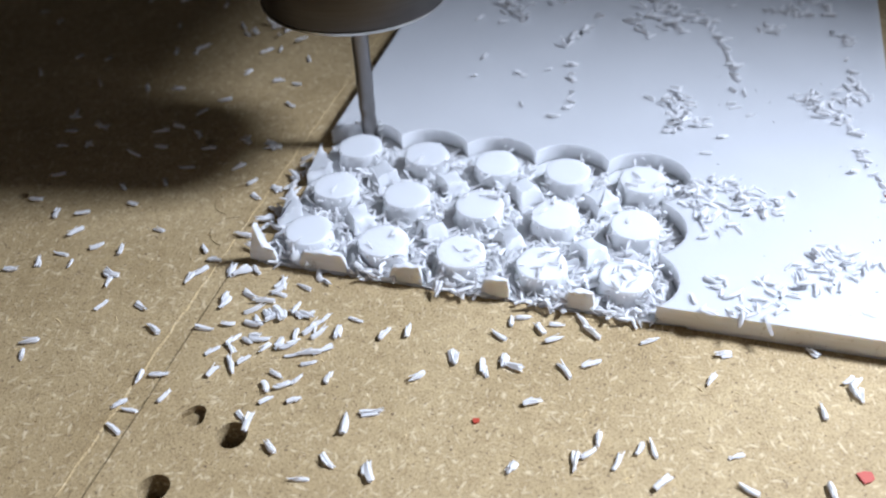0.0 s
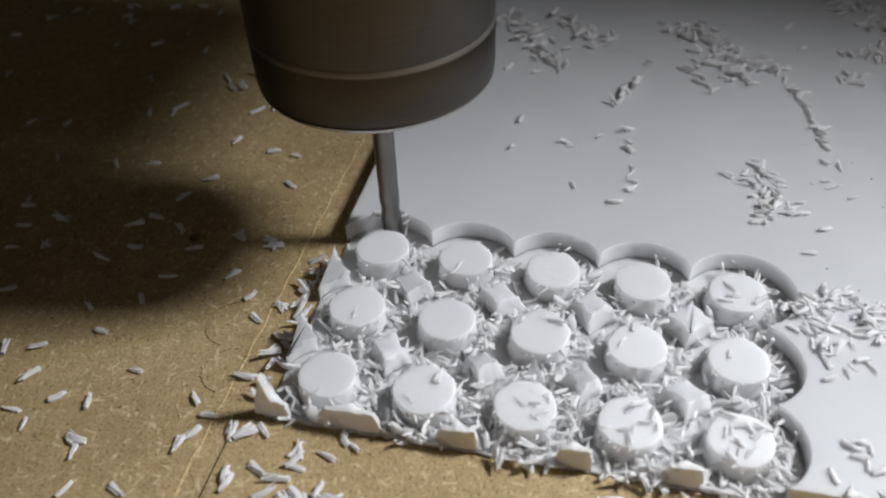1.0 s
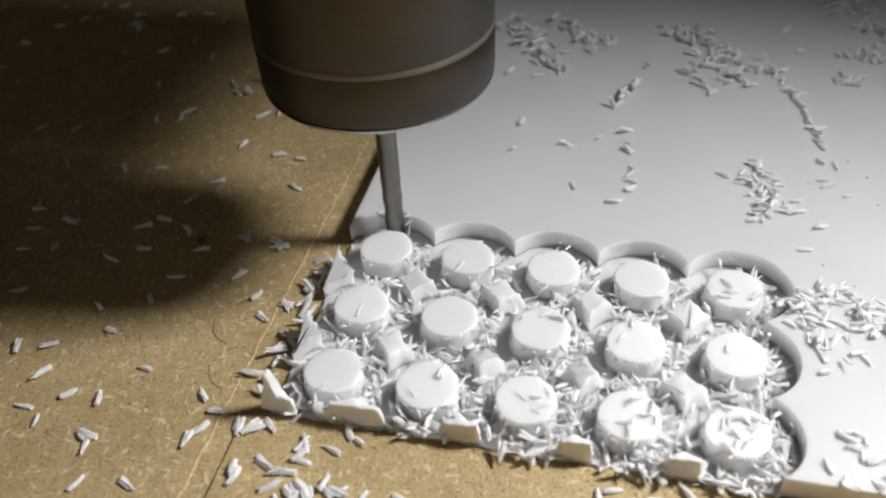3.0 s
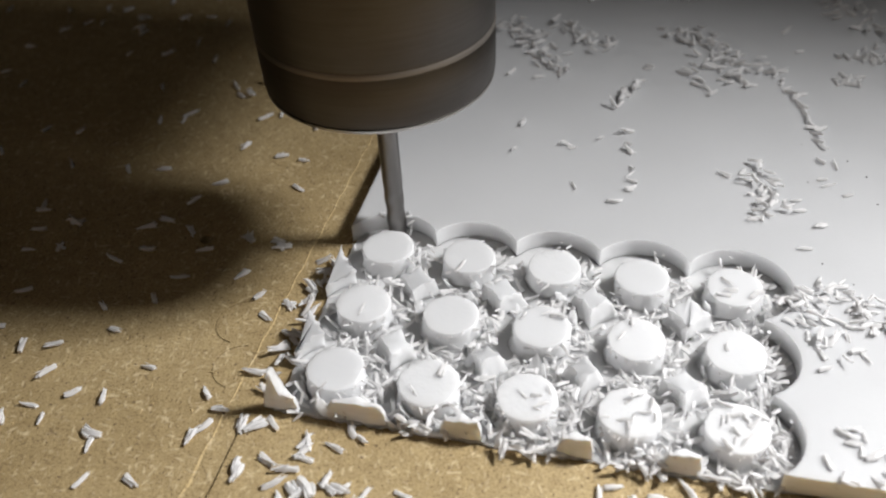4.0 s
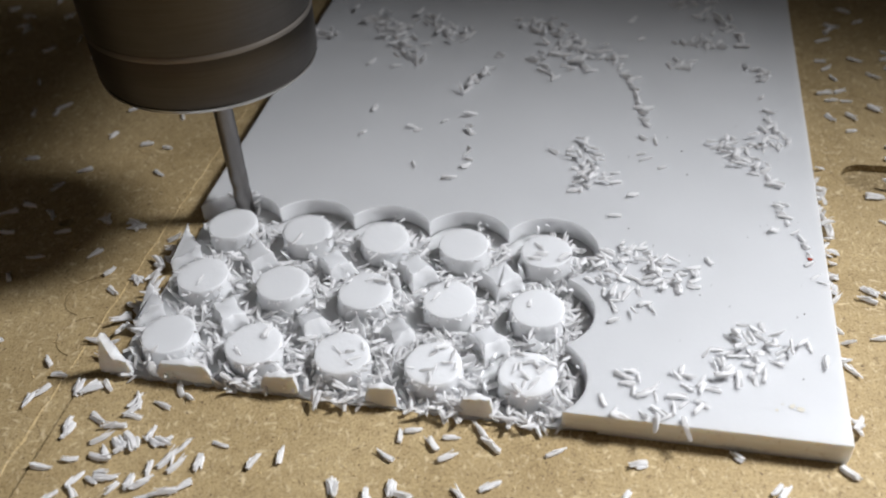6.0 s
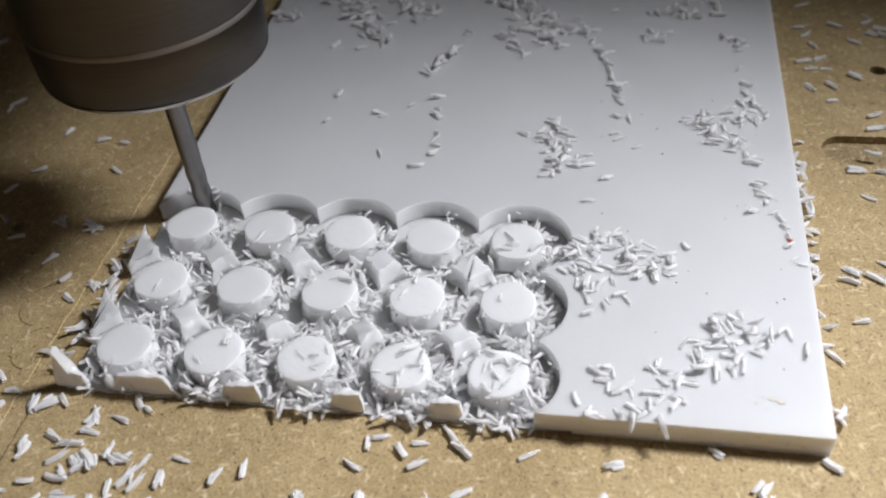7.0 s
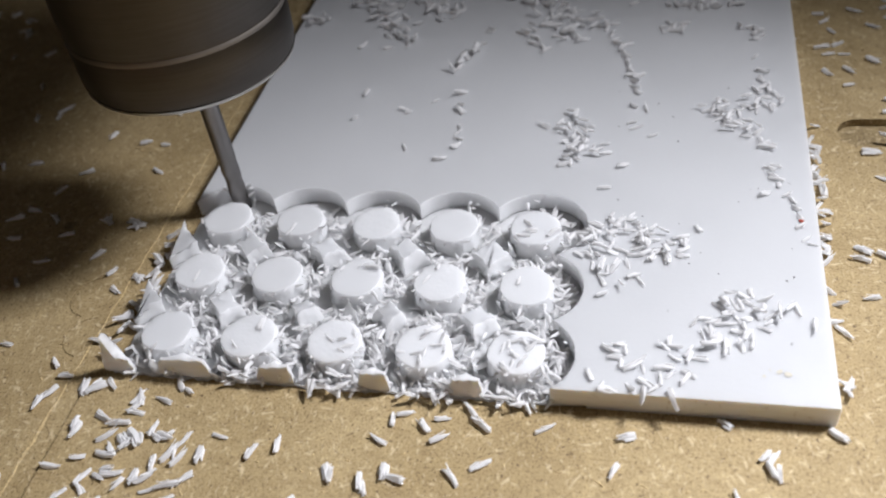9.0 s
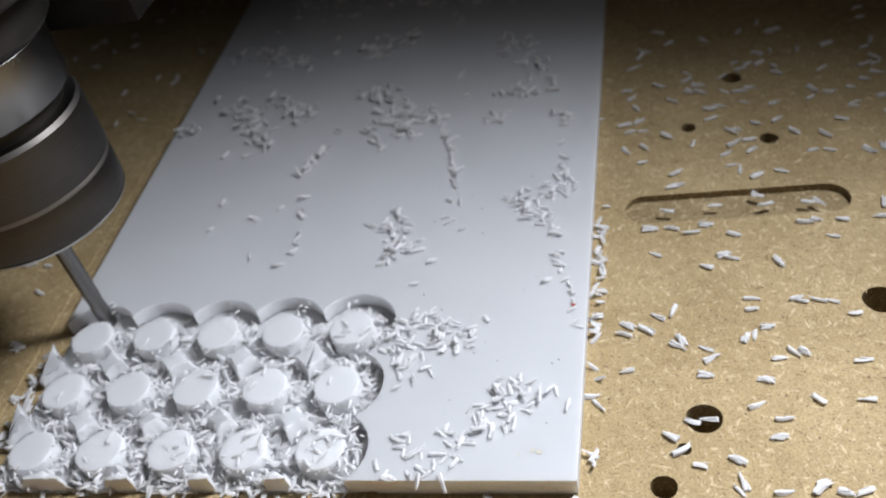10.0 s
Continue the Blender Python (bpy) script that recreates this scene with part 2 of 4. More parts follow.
def frayed_line():
    """A long scored line whose torn fibres stand up pale beside the sheet."""
    bm = bmesh.new()
    rows = []
    for k in range(240):
        y = 120 - 186 * k / 239
        x = -7.65 + 0.6 * max(0.0, -y) / 66 + 0.12 * math.sin(y * 0.9)
        w = 0.16 + 0.26 * abs(noise.noise((y * 0.35, 3.0, 0.0))) + (0.12 if y < -8 else 0)
        rows.append([bm.verts.new(((x + dx * w + random.uniform(-0.05, 0.05)) * K, y * K, z * K)) for dx, z in ((-1, 0.004), (-0.5, 0.05), (0.1, 0.075), (0.6, 0.04), (1, 0.004))])
    for a, b in zip(rows, rows[1:]):
        for i in range(4):
            bm.faces.new((a[i], b[i], b[i + 1], a[i + 1]))
    bmesh.ops.recalc_face_normals(bm, faces=bm.faces)
    tagged(new("trim", mesh_of("trim", bm, FRAYED)), "pale frayed scored line in the fibreboard", "scored line", kind="structure")


frayed_line()
tagged(new("machine_table", mesh_of("machine_table", box(-320, 420, -260, 440, -60, -18.05), ALLOY)), "grey aluminium machine table under the fibreboard", "table", kind="structure")
for name, dims in (("floor", (-460, 560, -760, 580, -180, -140)), ("wall_north", (-460, 560, 580, 600, -180, 740)), ("wall_south", (-460, 560, -780, -760, -180, 740)),
                   ("wall_east", (560, 580, -780, 600, -180, 740)), ("wall_west", (-480, -460, -780, 600, -180, 740)), ("ceiling", (-480, 580, -780, 600, 740, 760))):
    tagged(new(name, mesh_of(name, box(*dims), CONCRETE if name == "floor" else PLASTER)), "plain dark grey enclosure " + name.split("_")[0], name.split("_")[0], kind="structure")
tagged(new("machine_stand", mesh_of("machine_stand", box(-290, 390, -230, 410, -140, -60.05), BLACK)), "dark closed stand under the machine table", "stand", kind="structure")

# ---- the white sheet with its milled discs ----
TOP = 3.7
SKIN = 0.5
RING, DISC = 7.65, 4.0


def disc_place(i, j):
    return 6.2 + 13.22 * i, 5.95 + 13.08 * j


def front_tab(x0, x1, ha, hb, deep):
    """A stub of the sheet's front edge: sawn face in front, milled hollow behind, ragged rounded ends."""
    bm = bmesh.new()
    rows, count = [], 16
    for k in range(count + 1):
        u = k / count
        ends = min(1.0, (u / 0.12 + 0.1) ** 0.5, ((1 - u) / 0.05 + 0.35) ** 0.5)
        top = SKIN + (ha + (hb - ha) * u - SKIN) * (0.15 + 0.85 * ends) + 0.2 * noise.noise((u * 7, x0, 1.0))
        if ha > 4:
            top = SKIN + 3.5 * ends * (1 - 0.25 * u) + (ha - 3.4) * max(0.0, 1 - abs(u - 0.34) / 0.22) ** 1.25
        d = 0.4 + deep * 0.62 * (1 - abs(2 * u - 1)) ** 1.3
        x = x0 + (x1 - x0) * u
        wob = 0.12 * noise.noise((u * 5, x0, 4.0))
        rows.append([bm.verts.new(((x + dx) * K, (y + wob) * K, z * K)) for dx, y, z in ((0, 0.0, SKIN), (0, 0.03, (SKIN + top) / 2), (0, 0.02, top - 0.45), (0, 0.18, top - 0.1), (0, 0.3 + 0.5 * d, top), (0, 0.16 + 0.85 * d, top - 0.3), (0, d + 0.2, SKIN + 0.4 * (top - SKIN)), (0, d + 0.5, SKIN))])
    for a, b in zip(rows, rows[1:]):
        for s in range(7):
            bm.faces.new((a[s], b[s], b[s + 1], a[s + 1]))
        bm.faces.new((b[0], a[0], a[-1], b[-1]))
    bm.faces.new(rows[0])
    bm.faces.new(list(reversed(rows[-1])))
    bmesh.ops.recalc_face_normals(bm, faces=bm.faces)
    me = mesh_of("front_tab", bm, MILLED, EDGE, smooth=50)
    for p in me.polygons:
        p.material_index = int(p.normal.y < -0.75)
    return me


def shard(width, height):
    """A thin curved blade of plastic left standing, torn at its top."""
    bm = bmesh.new()
    cols, count = [], 6
    lean = random.uniform(-0.5, 0.5)
    for k in range(count + 1):
        u = k / count - 0.5
        h = height * (1 - abs(u - lean * 0.5) * random.uniform(0.5, 1.3)) * random.uniform(0.85, 1.05)
        bow = -0.35 * width * u * u * 4 * 0.4
        col = []
        for v, t in ((0.0, 0.3), (0.5, 0.2), (1.0, 0.07)):
            out = 0.25 * v * v * height * 0.5
            col.append([bm.verts.new(((bow + out + t * side) * K, u * width * (1 - 0.35 * v) * K, v * h * K)) for side in (-1, 1)])
        cols.append(col)
    for a, b in zip(cols, cols[1:]):
        for v in range(2):
            bm.faces.new((a[v][0], b[v][0], b[v + 1][0], a[v + 1][0]))
            bm.faces.new((a[v][1], a[v + 1][1], b[v + 1][1], b[v][1]))
        bm.faces.new((a[2][0], b[2][0], b[2][1], a[2][1]))
        bm.faces.new((a[0][0], a[0][1], b[0][1], b[0][0]))
    for c in (cols[0], cols[-1]):
        for v in range(2):
            bm.faces.new((c[v][0], c[v][1], c[v + 1][1], c[v + 1][0]))
    bmesh.ops.recalc_face_normals(bm, faces=bm.faces)
    return mesh_of("shard", bm, MILLED, smooth=50)


def spike(bm, base, way, length, wide):
    """One thin torn strand, bent a little, ending in a point."""
    side = way.cross(Vector((0, 0, 1)))
    side = side.normalized() if side.length > 0.05 else Vector((1, 0, 0))
    up = side.cross(way).normalized()
    bend = up * random.uniform(-0.25, 0.25) * length + side * random.uniform(-0.25, 0.25) * length
    rings = []
    for u, w in ((0.0, 1.0), (0.5, 0.8)):
        mid = base + way * length * u + bend * u * u
        rings.append([bm.verts.new((mid + wide * w * (side * c + up * 0.55 * q)) * K) for c, q in ((-0.5, -0.3), (0.5, -0.3), (0.1, 0.6))])
    tip = bm.verts.new((base + way * length + bend) * K)
    for k in range(3):
        m = (k + 1) % 3
        bm.faces.new((rings[0][k], rings[0][m], rings[1][m], rings[1][k]))
        bm.faces.new((rings[1][k], rings[1][m], tip))
    bm.faces.new(list(reversed(rings[0])))


def disc(sheet, i, j, x, y):
    """A milled disc: a short, slightly uneven cylinder with a flat top and a torn foot."""
    r = DISC + random.uniform(-0.1, 0.1)
    top = TOP - random.uniform(0.0, 0.08)
    seg = 56
    bm = bmesh.new()
    rings = []
    for rr, z, rough in ((r + 0.45, SKIN, 1.6), (r + 0.2, SKIN + 0.3, 1.2), (r + 0.1, SKIN + 1.1, 0.8), (r + 0.06, SKIN + 2.0, 0.8), (r + 0.04, top - 0.22, 0.6), (r - 0.02, top - 0.07, 0.6), (r - 0.12, top, 0.7), (r - 0.6, top, 0.0)):
        ring = []
        for k in range(seg):
            a = 2 * math.pi * k / seg
            q = rr + rough * (0.32 * noise.noise((1.6 * math.cos(a) + 9 * i, 1.6 * math.sin(a) + 9 * j, 0.4 * z)) + 0.17 * noise.noise((7 * math.cos(a) + 9 * i, 7 * math.sin(a) + 9 * j, 1.6 * z)) + random.uniform(-0.025, 0.025))
            sink = 0.05 * rough * noise.noise((5 * math.cos(a) + 7 * i, 5 * math.sin(a), 3.0 + j)) if z > top - 0.1 else 0.0
            ring.append(bm.verts.new((q * math.cos(a) * K, q * math.sin(a) * K, (z + sink) * K)))
        rings.append(ring)
    for a, b in zip(rings, rings[1:]):
        for k in range(seg):
            bm.faces.new((a[k], a[(k + 1) % seg], b[(k + 1) % seg], b[k]))
    bm.faces.new(rings[-1])
    bm.faces.new(list(reversed(rings[0])))
    me = mesh_of("disc", bm, MILLED, TORN if j == 0 and i > 0 or (i + j) % 3 == 1 else PALE_TOP, smooth=24)
    for p in me.polygons:
        p.material_index = int(p.normal.z > 0.3)
    ob = part("disc", me, None, sheet)
    ob.matrix_basis = pose(x * K, y * K, 0, random.uniform(-0.7, 0.7), random.uniform(-0.7, 0.7), random.uniform(0, 360))


def burrs(sheet, j, x, y):
    """Torn strands along one ring: on the disc's foot and flank, on the floor and on the ring's outer wall."""
    bm = bmesh.new()
    for _ in range((34, 34, 30)[j]):
        a = random.gauss(-0.1, 1.25)
        out = Vector((math.cos(a), math.sin(a), 0))
        across = Vector((-out.y, out.x, 0))
        place = random.random()
        if place < 0.4:
            r, z, way = DISC + 0.1, SKIN + random.uniform(0.1, 3.0), out + across * random.uniform(-1, 1) + Vector((0, 0, random.uniform(-0.3, 1.0)))
        elif place < 0.75:
            r, z, way = random.uniform(DISC + 0.6, RING - 0.5), SKIN, out * random.uniform(-0.5, 0.6) + across * random.uniform(-0.6, 0.6) + Vector((0, 0, 1))
        else:
            r, z, way = RING - 0.25, SKIN + random.uniform(0.2, 2.6), -out + across * random.uniform(-0.8, 0.8) + Vector((0, 0, random.uniform(0.0, 1.1)))
        at = Vector((x, y, z)) + out * r
        if at.y < 0.3:
            continue
        spike(bm, at, way.normalized(), random.uniform(0.9, 2.3), random.uniform(0.3, 0.75))
    # fuzz along the disc's upper rim
    for _ in range((30, 22, 18)[j]):
        a = random.uniform(0, 2 * math.pi)
        out = Vector((math.cos(a), math.sin(a), 0))
        way = out + Vector((-out.y, out.x, 0)) * random.uniform(-1.5, 1.5) + Vector((0, 0, random.uniform(-0.9, 0.35)))
        spike(bm, Vector((x, y, TOP - random.uniform(0.08, 0.9))) + out * (DISC - 0.05), way.normalized(), random.uniform(0.35, 0.95), random.uniform(0.2, 0.45))
    bmesh.ops.recalc_face_normals(bm, faces=bm.faces)
    part("torn_fringe", bm, CHIP, sheet, "feathery torn strands along a milled ring")


def plastic_sheet():
    sheet = tagged(new("plastic_sheet"), "white plastic sheet with rows of milled discs, lying on fibreboard", "plastic sheet")
    outline = [(-0.8, 0), (100.2, 0), (112.6, 265), (-3.0, 265)]
    cut = bmesh.new()
    for j in range(3):
        for i in range(5):
            x, y = disc_place(i, j)
            prism(circle(x + (0.55 if i == 4 else 0), y + (0.85 if j == 2 else 0), RING - (0.3 if j == 0 else 0) + (0.12 if i == 0 else 0) + random.uniform(-0.08, 0.08) + (0.12 if i == 4 else 0), 64), SKIN - 0.3, TOP + 3, cut)
    bmesh.ops.recalc_face_normals(cut, faces=cut.faces)
    bm = carve(prism(outline, SKIN, TOP), cut, "sheet")
    islands, left = [], set(bm.faces)
    while left:
        todo, isle = [left.pop()], []
        while todo:
            f = todo.pop()
            isle.append(f)
            for e in f.edges:
                for g in e.link_faces:
                    if g in left:
                        left.remove(g)
                        todo.append(g)
        islands.append(isle)
    islands.sort(key=len, reverse=True)
    for n, isle in enumerate(islands):
        piece = bmesh.new()
        made = {}
        for f in isle:
            vs = []
            for v in f.verts:
                if v not in made:
                    made[v] = piece.verts.new(v.co)
                vs.append(made[v])
            try:
                piece.faces.new(vs)
            except ValueError:
                pass
        xs = [v.co.x for v in piece.verts]
        ys = [v.co.y for v in piece.verts]
        middle = Vector((sum(xs) / len(xs), sum(ys) / len(ys), 0))
        if n:
            if max(xs) - min(xs) < 0.0004 or min(ys) < 0.0003:
                piece.free()
                continue
            # remnants between the rings: torn, leaning, of uneven height; along the left edge they end in spikes
            edge = min(xs) < 0.0005
            bmesh.ops.subdivide_edges(piece, edges=[e for e in piece.edges if abs(e.verts[0].co.z - e.verts[1].co.z) > 0.001], cuts=2)
            lean = Vector((random.uniform(-0.5, 0.3), random.uniform(-0.3, 0.3), 0)) * K
            shrink, way = random.uniform(0.58, 0.9), random.uniform(0, 6.3)
            slope = random.uniform(0.05, 0.3)
            for v in piece.verts:
                up = min(1.0, max(0.0, (v.co.z / K - SKIN) / (TOP - SKIN)))
                side = (v.co.xy - middle.xy)
                if edge:
                    if up > 0.9:
                        v.co.z += (1.1 if v.co.y > middle.y + 0.0006 else -1.3 if v.co.y < middle.y - 0.001 else -0.3) * random.uniform(0.6, 1.0) * K
                        v.co.x += random.uniform(-0.1, 0.4) * K
                    continue
                v.co.xy = middle.xy + side * (1.1 - (1.1 - shrink) * up) + lean.xy * up
                v.co.z += up * slope * (side.x * math.cos(way) + side.y * math.sin(way)) - up * random.uniform(0, 0.3) * K
                v.co += Vector([random.uniform(-0.18, 0.18) * K for _ in range(3)]) * (up > 0.05)
        bmesh.ops.recalc_face_normals(piece, faces=piece.faces)
        bmesh.ops.bevel(piece, geom=[e for e in piece.edges if e.is_manifold and e.calc_face_angle(0) > 0.7], offset=0.12 * K, segments=1, affect="EDGES", clamp_overlap=True)
        me = mesh_of("body" if not n else "remnant", piece, WHITE, EDGE, MILLED)
        for p in me.polygons:
            if p.normal.y < -0.9 and p.center.y < 0.0004:
                p.material_index = 1
            elif p.normal.z < 0.5 and p.center.x < 0.08 and p.center.y < 0.06:
                p.material_index = 2
        me.shade_smooth()
        me.set_sharp_from_angle(angle=radians(35))
        part("body" if not n else "remnant", me, None, sheet)
    bm.free()
    # what is left of the sheet's front edge between the rings: width, height at both ends, depth, all in mm
    for x0, x1, ha, hb, deep in ((-2.3, 2.6, 8.2, 2.5, 2.6), (6.7, 14.9, 3.7, 4.1, 2.4), (22.2, 27.7, 3.4, 4.1, 2.2), (37.4, 41.9, 3.7, 4.1, 2.2), (50.4, 55.0, 3.7, 4.1, 2.2)):
        part("front_tab", front_tab(x0, x1, ha, hb, deep), None, sheet, "beige sawn edge stub of the sheet")
    # thin curved shards standing in the rings beside the discs
    for j in range(3):
        for i in range(5):
            x, y = disc_place(i, j)
            for _ in range((4, 3, 2)[j]):
                a = random.uniform(0, 2 * math.pi)
                if j == 2 and 0.4 < a < 2.7:
                    a += math.pi
                ob = part("shard", shard(random.uniform(1.6, 3.6), random.uniform(1.8, 3.6)), MILLED, sheet)
                r = random.choice((DISC + random.uniform(0.3, 0.7), random.uniform(5.2, 7.0)))
                ob.matrix_basis = pose((x + r * math.cos(a)) * K, max(0.4, y + r * math.sin(a)) * K, SKIN * K, 0, 0, math.degrees(a) + random.uniform(-25, 25)) @ pose(0, 0, 0, random.uniform(-20, 20), random.uniform(-14, 22), 0)
    # the thin skin left under the rings, its front lip ragged
    skin = [(-0.75, 43)] + [(-0.8 + random.uniform(-0.15, 0.15), y) for y in np.arange(42, 0, -1.0)]
    skin += [(x, random.uniform(-0.35, 0.15)) for x in np.arange(-1, 66, 0.8)] + [(69, 0.4), (69, 43)]
    part("underside", prism([(69.01, 0.05), (100.15, 0.05), (112.5, 264.9), (-2.9, 264.9), (-1.1, 43.02), (69.01, 43.02)], 0.02, SKIN - 0.004), EDGE, sheet)
    part("skin", prism(skin, 0.02, SKIN - 0.004), MILLED, sheet, "thin ragged skin left by the cutter")
    for j in range(3):
        for i in range(5):
            x, y = disc_place(i, j)
            disc(sheet, i, j, x, y)
            burrs(sheet, j, x, y)
    return sheet


sheet = plastic_sheet()

# ---- the spindle's nose with its clamping nut and end mill ----
BIT = (5.9, 38.3)


def spindle():
    x, y = BIT
    sp = tagged(new("milling_spindle"), "dark satin steel spindle nose with a slim grey end mill", "spindle")
    sp.location = (x * K, y * K, 0)
    part("clamping_nut", lathe_mesh([(7.0, 32.4), (12.4, 31.7), (14.9, 30.9), (15.6, 30.9), (16.05, 31.25), (16.5, 32.7), (16.6, 39.3), (16.46, 39.6), (16.44, 40.1), (16.6, 40.6), (16.6, 50.0), (16.1, 50.8)]), NUT, sp, "satin steel clamping nut with a turned groove", 30)
    part("rim", lathe_mesh([(15.4, 30.82), (15.85, 30.86), (16.22, 31.22), (16.34, 31.55), (15.9, 31.5)]), RIM_LIGHT, sp, "chamfered lower rim in pale steel, its lit edge coloured in", 30)
    part("band", lathe_mesh([(16.0, 39.0), (16.64, 39.05), (16.66, 39.3), (16.5, 39.75), (16.0, 39.8)], closed=True), GLINT, sp, "edge of the groove in paler steel, its highlight coloured in", 30)
    part("neck", lathe_mesh([(14.2, 50.4), (14.2, 53.4)]), BLACK, sp, "black recessed neck", 30)
    part("collar", lathe_mesh([(15.0, 53.2), (16.0, 53.5), (16.4, 54.2), (16.4, 63.0), (16.0, 63.6), (15.0, 63.8)]), COLLAR, sp, "polished steel collar", 30)
    part("housing", lathe_mesh([(14.5, 63.7), (17.5, 63.9), (18.5, 65.0), (18.5, 70.0), (25.0, 73.0), (26.0, 76.0), (26.0, 260.0)]), BLACK, sp, "dark cylindrical spindle housing", 30)
    part("collet", lathe_mesh([(1.7, 31.4), (4.6, 31.1), (6.4, 31.6), (7.2, 32.2)]), COLLAR, sp, "steel collet face", 30)
    # plate and clamp above the view, added unseen; the plate shades the board
    part("shade_plate", box(-60, 24, 18, 72, 56, 330), BLACK, sp, "unseen dark plate added to shade the board")
    part("clamp", box(-34, 34, -34, 31, 120, 165), BLACK, sp, "dark clamp block round the housing")
    # end mill: shank, then two helical flutes
    seg, rows = 24, []
    bm = bmesh.new()
    for k in range(61):
        z = 0.75 + 31.2 * k / 60
        deep = min(1.0, max(0.0, (12.5 - z) / 3.0))
        ring = []
        for s in range(seg):
            a = 2 * math.pi * s / seg
            lobe = 0.5 + 0.5 * math.cos(2 * a)
            r = 1.5875 * (1 - deep * 0.1 * (1 - lobe) ** 1.5)
            w = a + z * 0.75
            ring.append(bm.verts.new((r * math.cos(w) * K, r * math.sin(w) * K, z * K)))
        rows.append(ring)
    for a, b in zip(rows, rows[1:]):
        for s in range(seg):
            bm.faces.new((a[s], a[(s + 1) % seg], b[(s + 1) % seg], b[s]))
    bm.faces.new(list(reversed(rows[0])))
    bm.faces.new(rows[-1])
    part("end_mill", bm, CARBIDE, sp, "grey carbide end mill with spiral flutes", 45)
    return sp


spindle()

# ---- chips ----
FRONT_NEAR = [
    (44.9, -3.3, 16), (43.2, -4.4, 98), (50.1, -3.7, 7), (47.8, -5.2, 125), (50.2, -6.9, 29), (53.8, -2.1, 129), (55.6, -4.3, 144), (42.0, -7.9, 153),
    (63.8, -4.1, 31), (74.3, -4.2, 16), (86.7, -1.0, 150), (100.2, -1.6, 137), (56.2, -10.3, 36), (52.8, -12.5, 133), (45.2, -13.4, 167), (43.8, -12.8, 93),
    (36.4, -13.8, 110), (41.1, -14.7, 108), (28.4, -10.0, 93), (25.2, -11.6, 71), (18.0, -12.8, 93), (72.9, -9.6, 66), (91.2, -5.5, 51), (91.9, -7.6, 112),
]
FRONT = [
    (32.5, -18.7, 53), (41.8, -15.3, 106), (37.0, -13.7, 101), (49.3, -19.5, 25), (48.7, -30.7, 75), (56.5, -27.9, 90), (58.0, -26.2, 47), (59.0, -23.6, 90),
    (61.9, -26.6, 79), (64.4, -23.9, 73), (66.1, -23.5, 110), (67.6, -28.5, 47), (76.5, -22.1, 36), (78.0, -27.0, 157), (88.0, -25.0, 106), (87.6, -12.1, 103),
    (92.1, -5.7, 53), (92.7, -7.9, 90), (28.2, -26.3, 19), (25.3, -29.0, 103), (31.0, -35.9, 118), (25.1, -35.5, 143), (22.6, -38.9, 13), (16.8, -35.2, 146),
]
LEFT_NEAR = [
    (-21.1, -15.6, 71), (-10.1, -18.6, 152), (-14.6, -14.5, 153), (-23.7, -8.6, 168), (-23.3, -10.3, 100), (-41.3, -11.4, 5), (-37.9, -8.4, 112), (-27.1, -28.2, 120),
    (-27.6, -25.5, 28), (-7.0, -28.0, 97), (-4.4, -26.9, 15), (-7.2, -33.2, 54), (-5.2, -33.7, 3), (-5.6, -37.3, 156), (-1.6, -30.4, 72), (3.0, -24.5, 70),
    (4.4, -21.9, 129), (6.5, -21.4, 55), (1.0, -20.6, 57), (12.9, -27.6, 47), (16.8, -26.7, 34), (14.1, -24.7, 39), (15.8, -23.1, 66), (12.5, -22.9, 158),
    (20.0, -21.7, 88), (16.2, -19.7, 28), (15.7, -17.7, 21), (11.9, -17.1, 41), (12.1, -32.0, 90), (10.7, -31.2, 144),
]
LEFT = [
    (-43.0, 4.1, 102), (-38.2, 5.2, 24), (-50.1, 15.1, 34), (-55.5, 24.5, 9), (-50.4, 26.0, 92), (-51.0, 32.7, 27), (-39.1, 24.6, 166), (-35.0, 28.1, 9),
    (-29.6, 33.9, 122), (-25.3, 29.8, 24), (-18.8, 34.0, 117), (-16.4, 24.8, 57), (-12.7, 32.6, 130), (-11.7, 21.0, 55), (-28.2, 17.3, 131), (-35.4, 14.2, 144),
    (-30.6, 9.7, 166), (-36.2, 0.2, 60), (-25.6, -2.5, 105), (-32.2, -7.7, 100), (-21.9, 3.8, 178), (-49.3, 7.0, 9), (-5.6, 6.0, 8), (-6.4, 19.8, 131),
    (-15.8, 48.9, 149), (-17.9, 57.5, 173), (-22.6, 58.2, 19), (-31.0, 60.3, 77), (-30.6, 47.8, 28), (-33.2, 42.2, 63), (-43.4, 50.3, 17), (-50.3, 49.2, 125),
]
LEFT_FAR = [
    (-67.0, 60.1, 70), (-62.2, 48.9, 126), (-47.4, 69.6, 49), (-47.7, 67.6, 99), (-31.1, 70.9, 46), (-28.4, 72.6, 102), (-19.8, 69.2, 116), (-58.6, 79.3, 118),
    (-42.3, 81.7, 131), (-39.9, 78.2, 148), (-52.6, 66.5, 107), (-75.8, 103.0, 74), (-74.0, 92.5, 88), (-89.0, 106.1, 106), (-96.5, 101.8, 56), (-74.4, 59.6, 70),
    (-79.1, 50.9, 129), (-91.0, 75.9, 90), (-59.8, 35.9, 105), (-98.7, 80.4, 29), (-64.6, 93.8, 52), (-60.2, 100.4, 101), (-37.0, 99.0, 67), (-35.9, 89.2, 138),
    (-57.0, 110.3, 93), (-69.2, 112.0, 56), (-32.3, 110.2, 30), (-25.5, 114.3, 93),
]
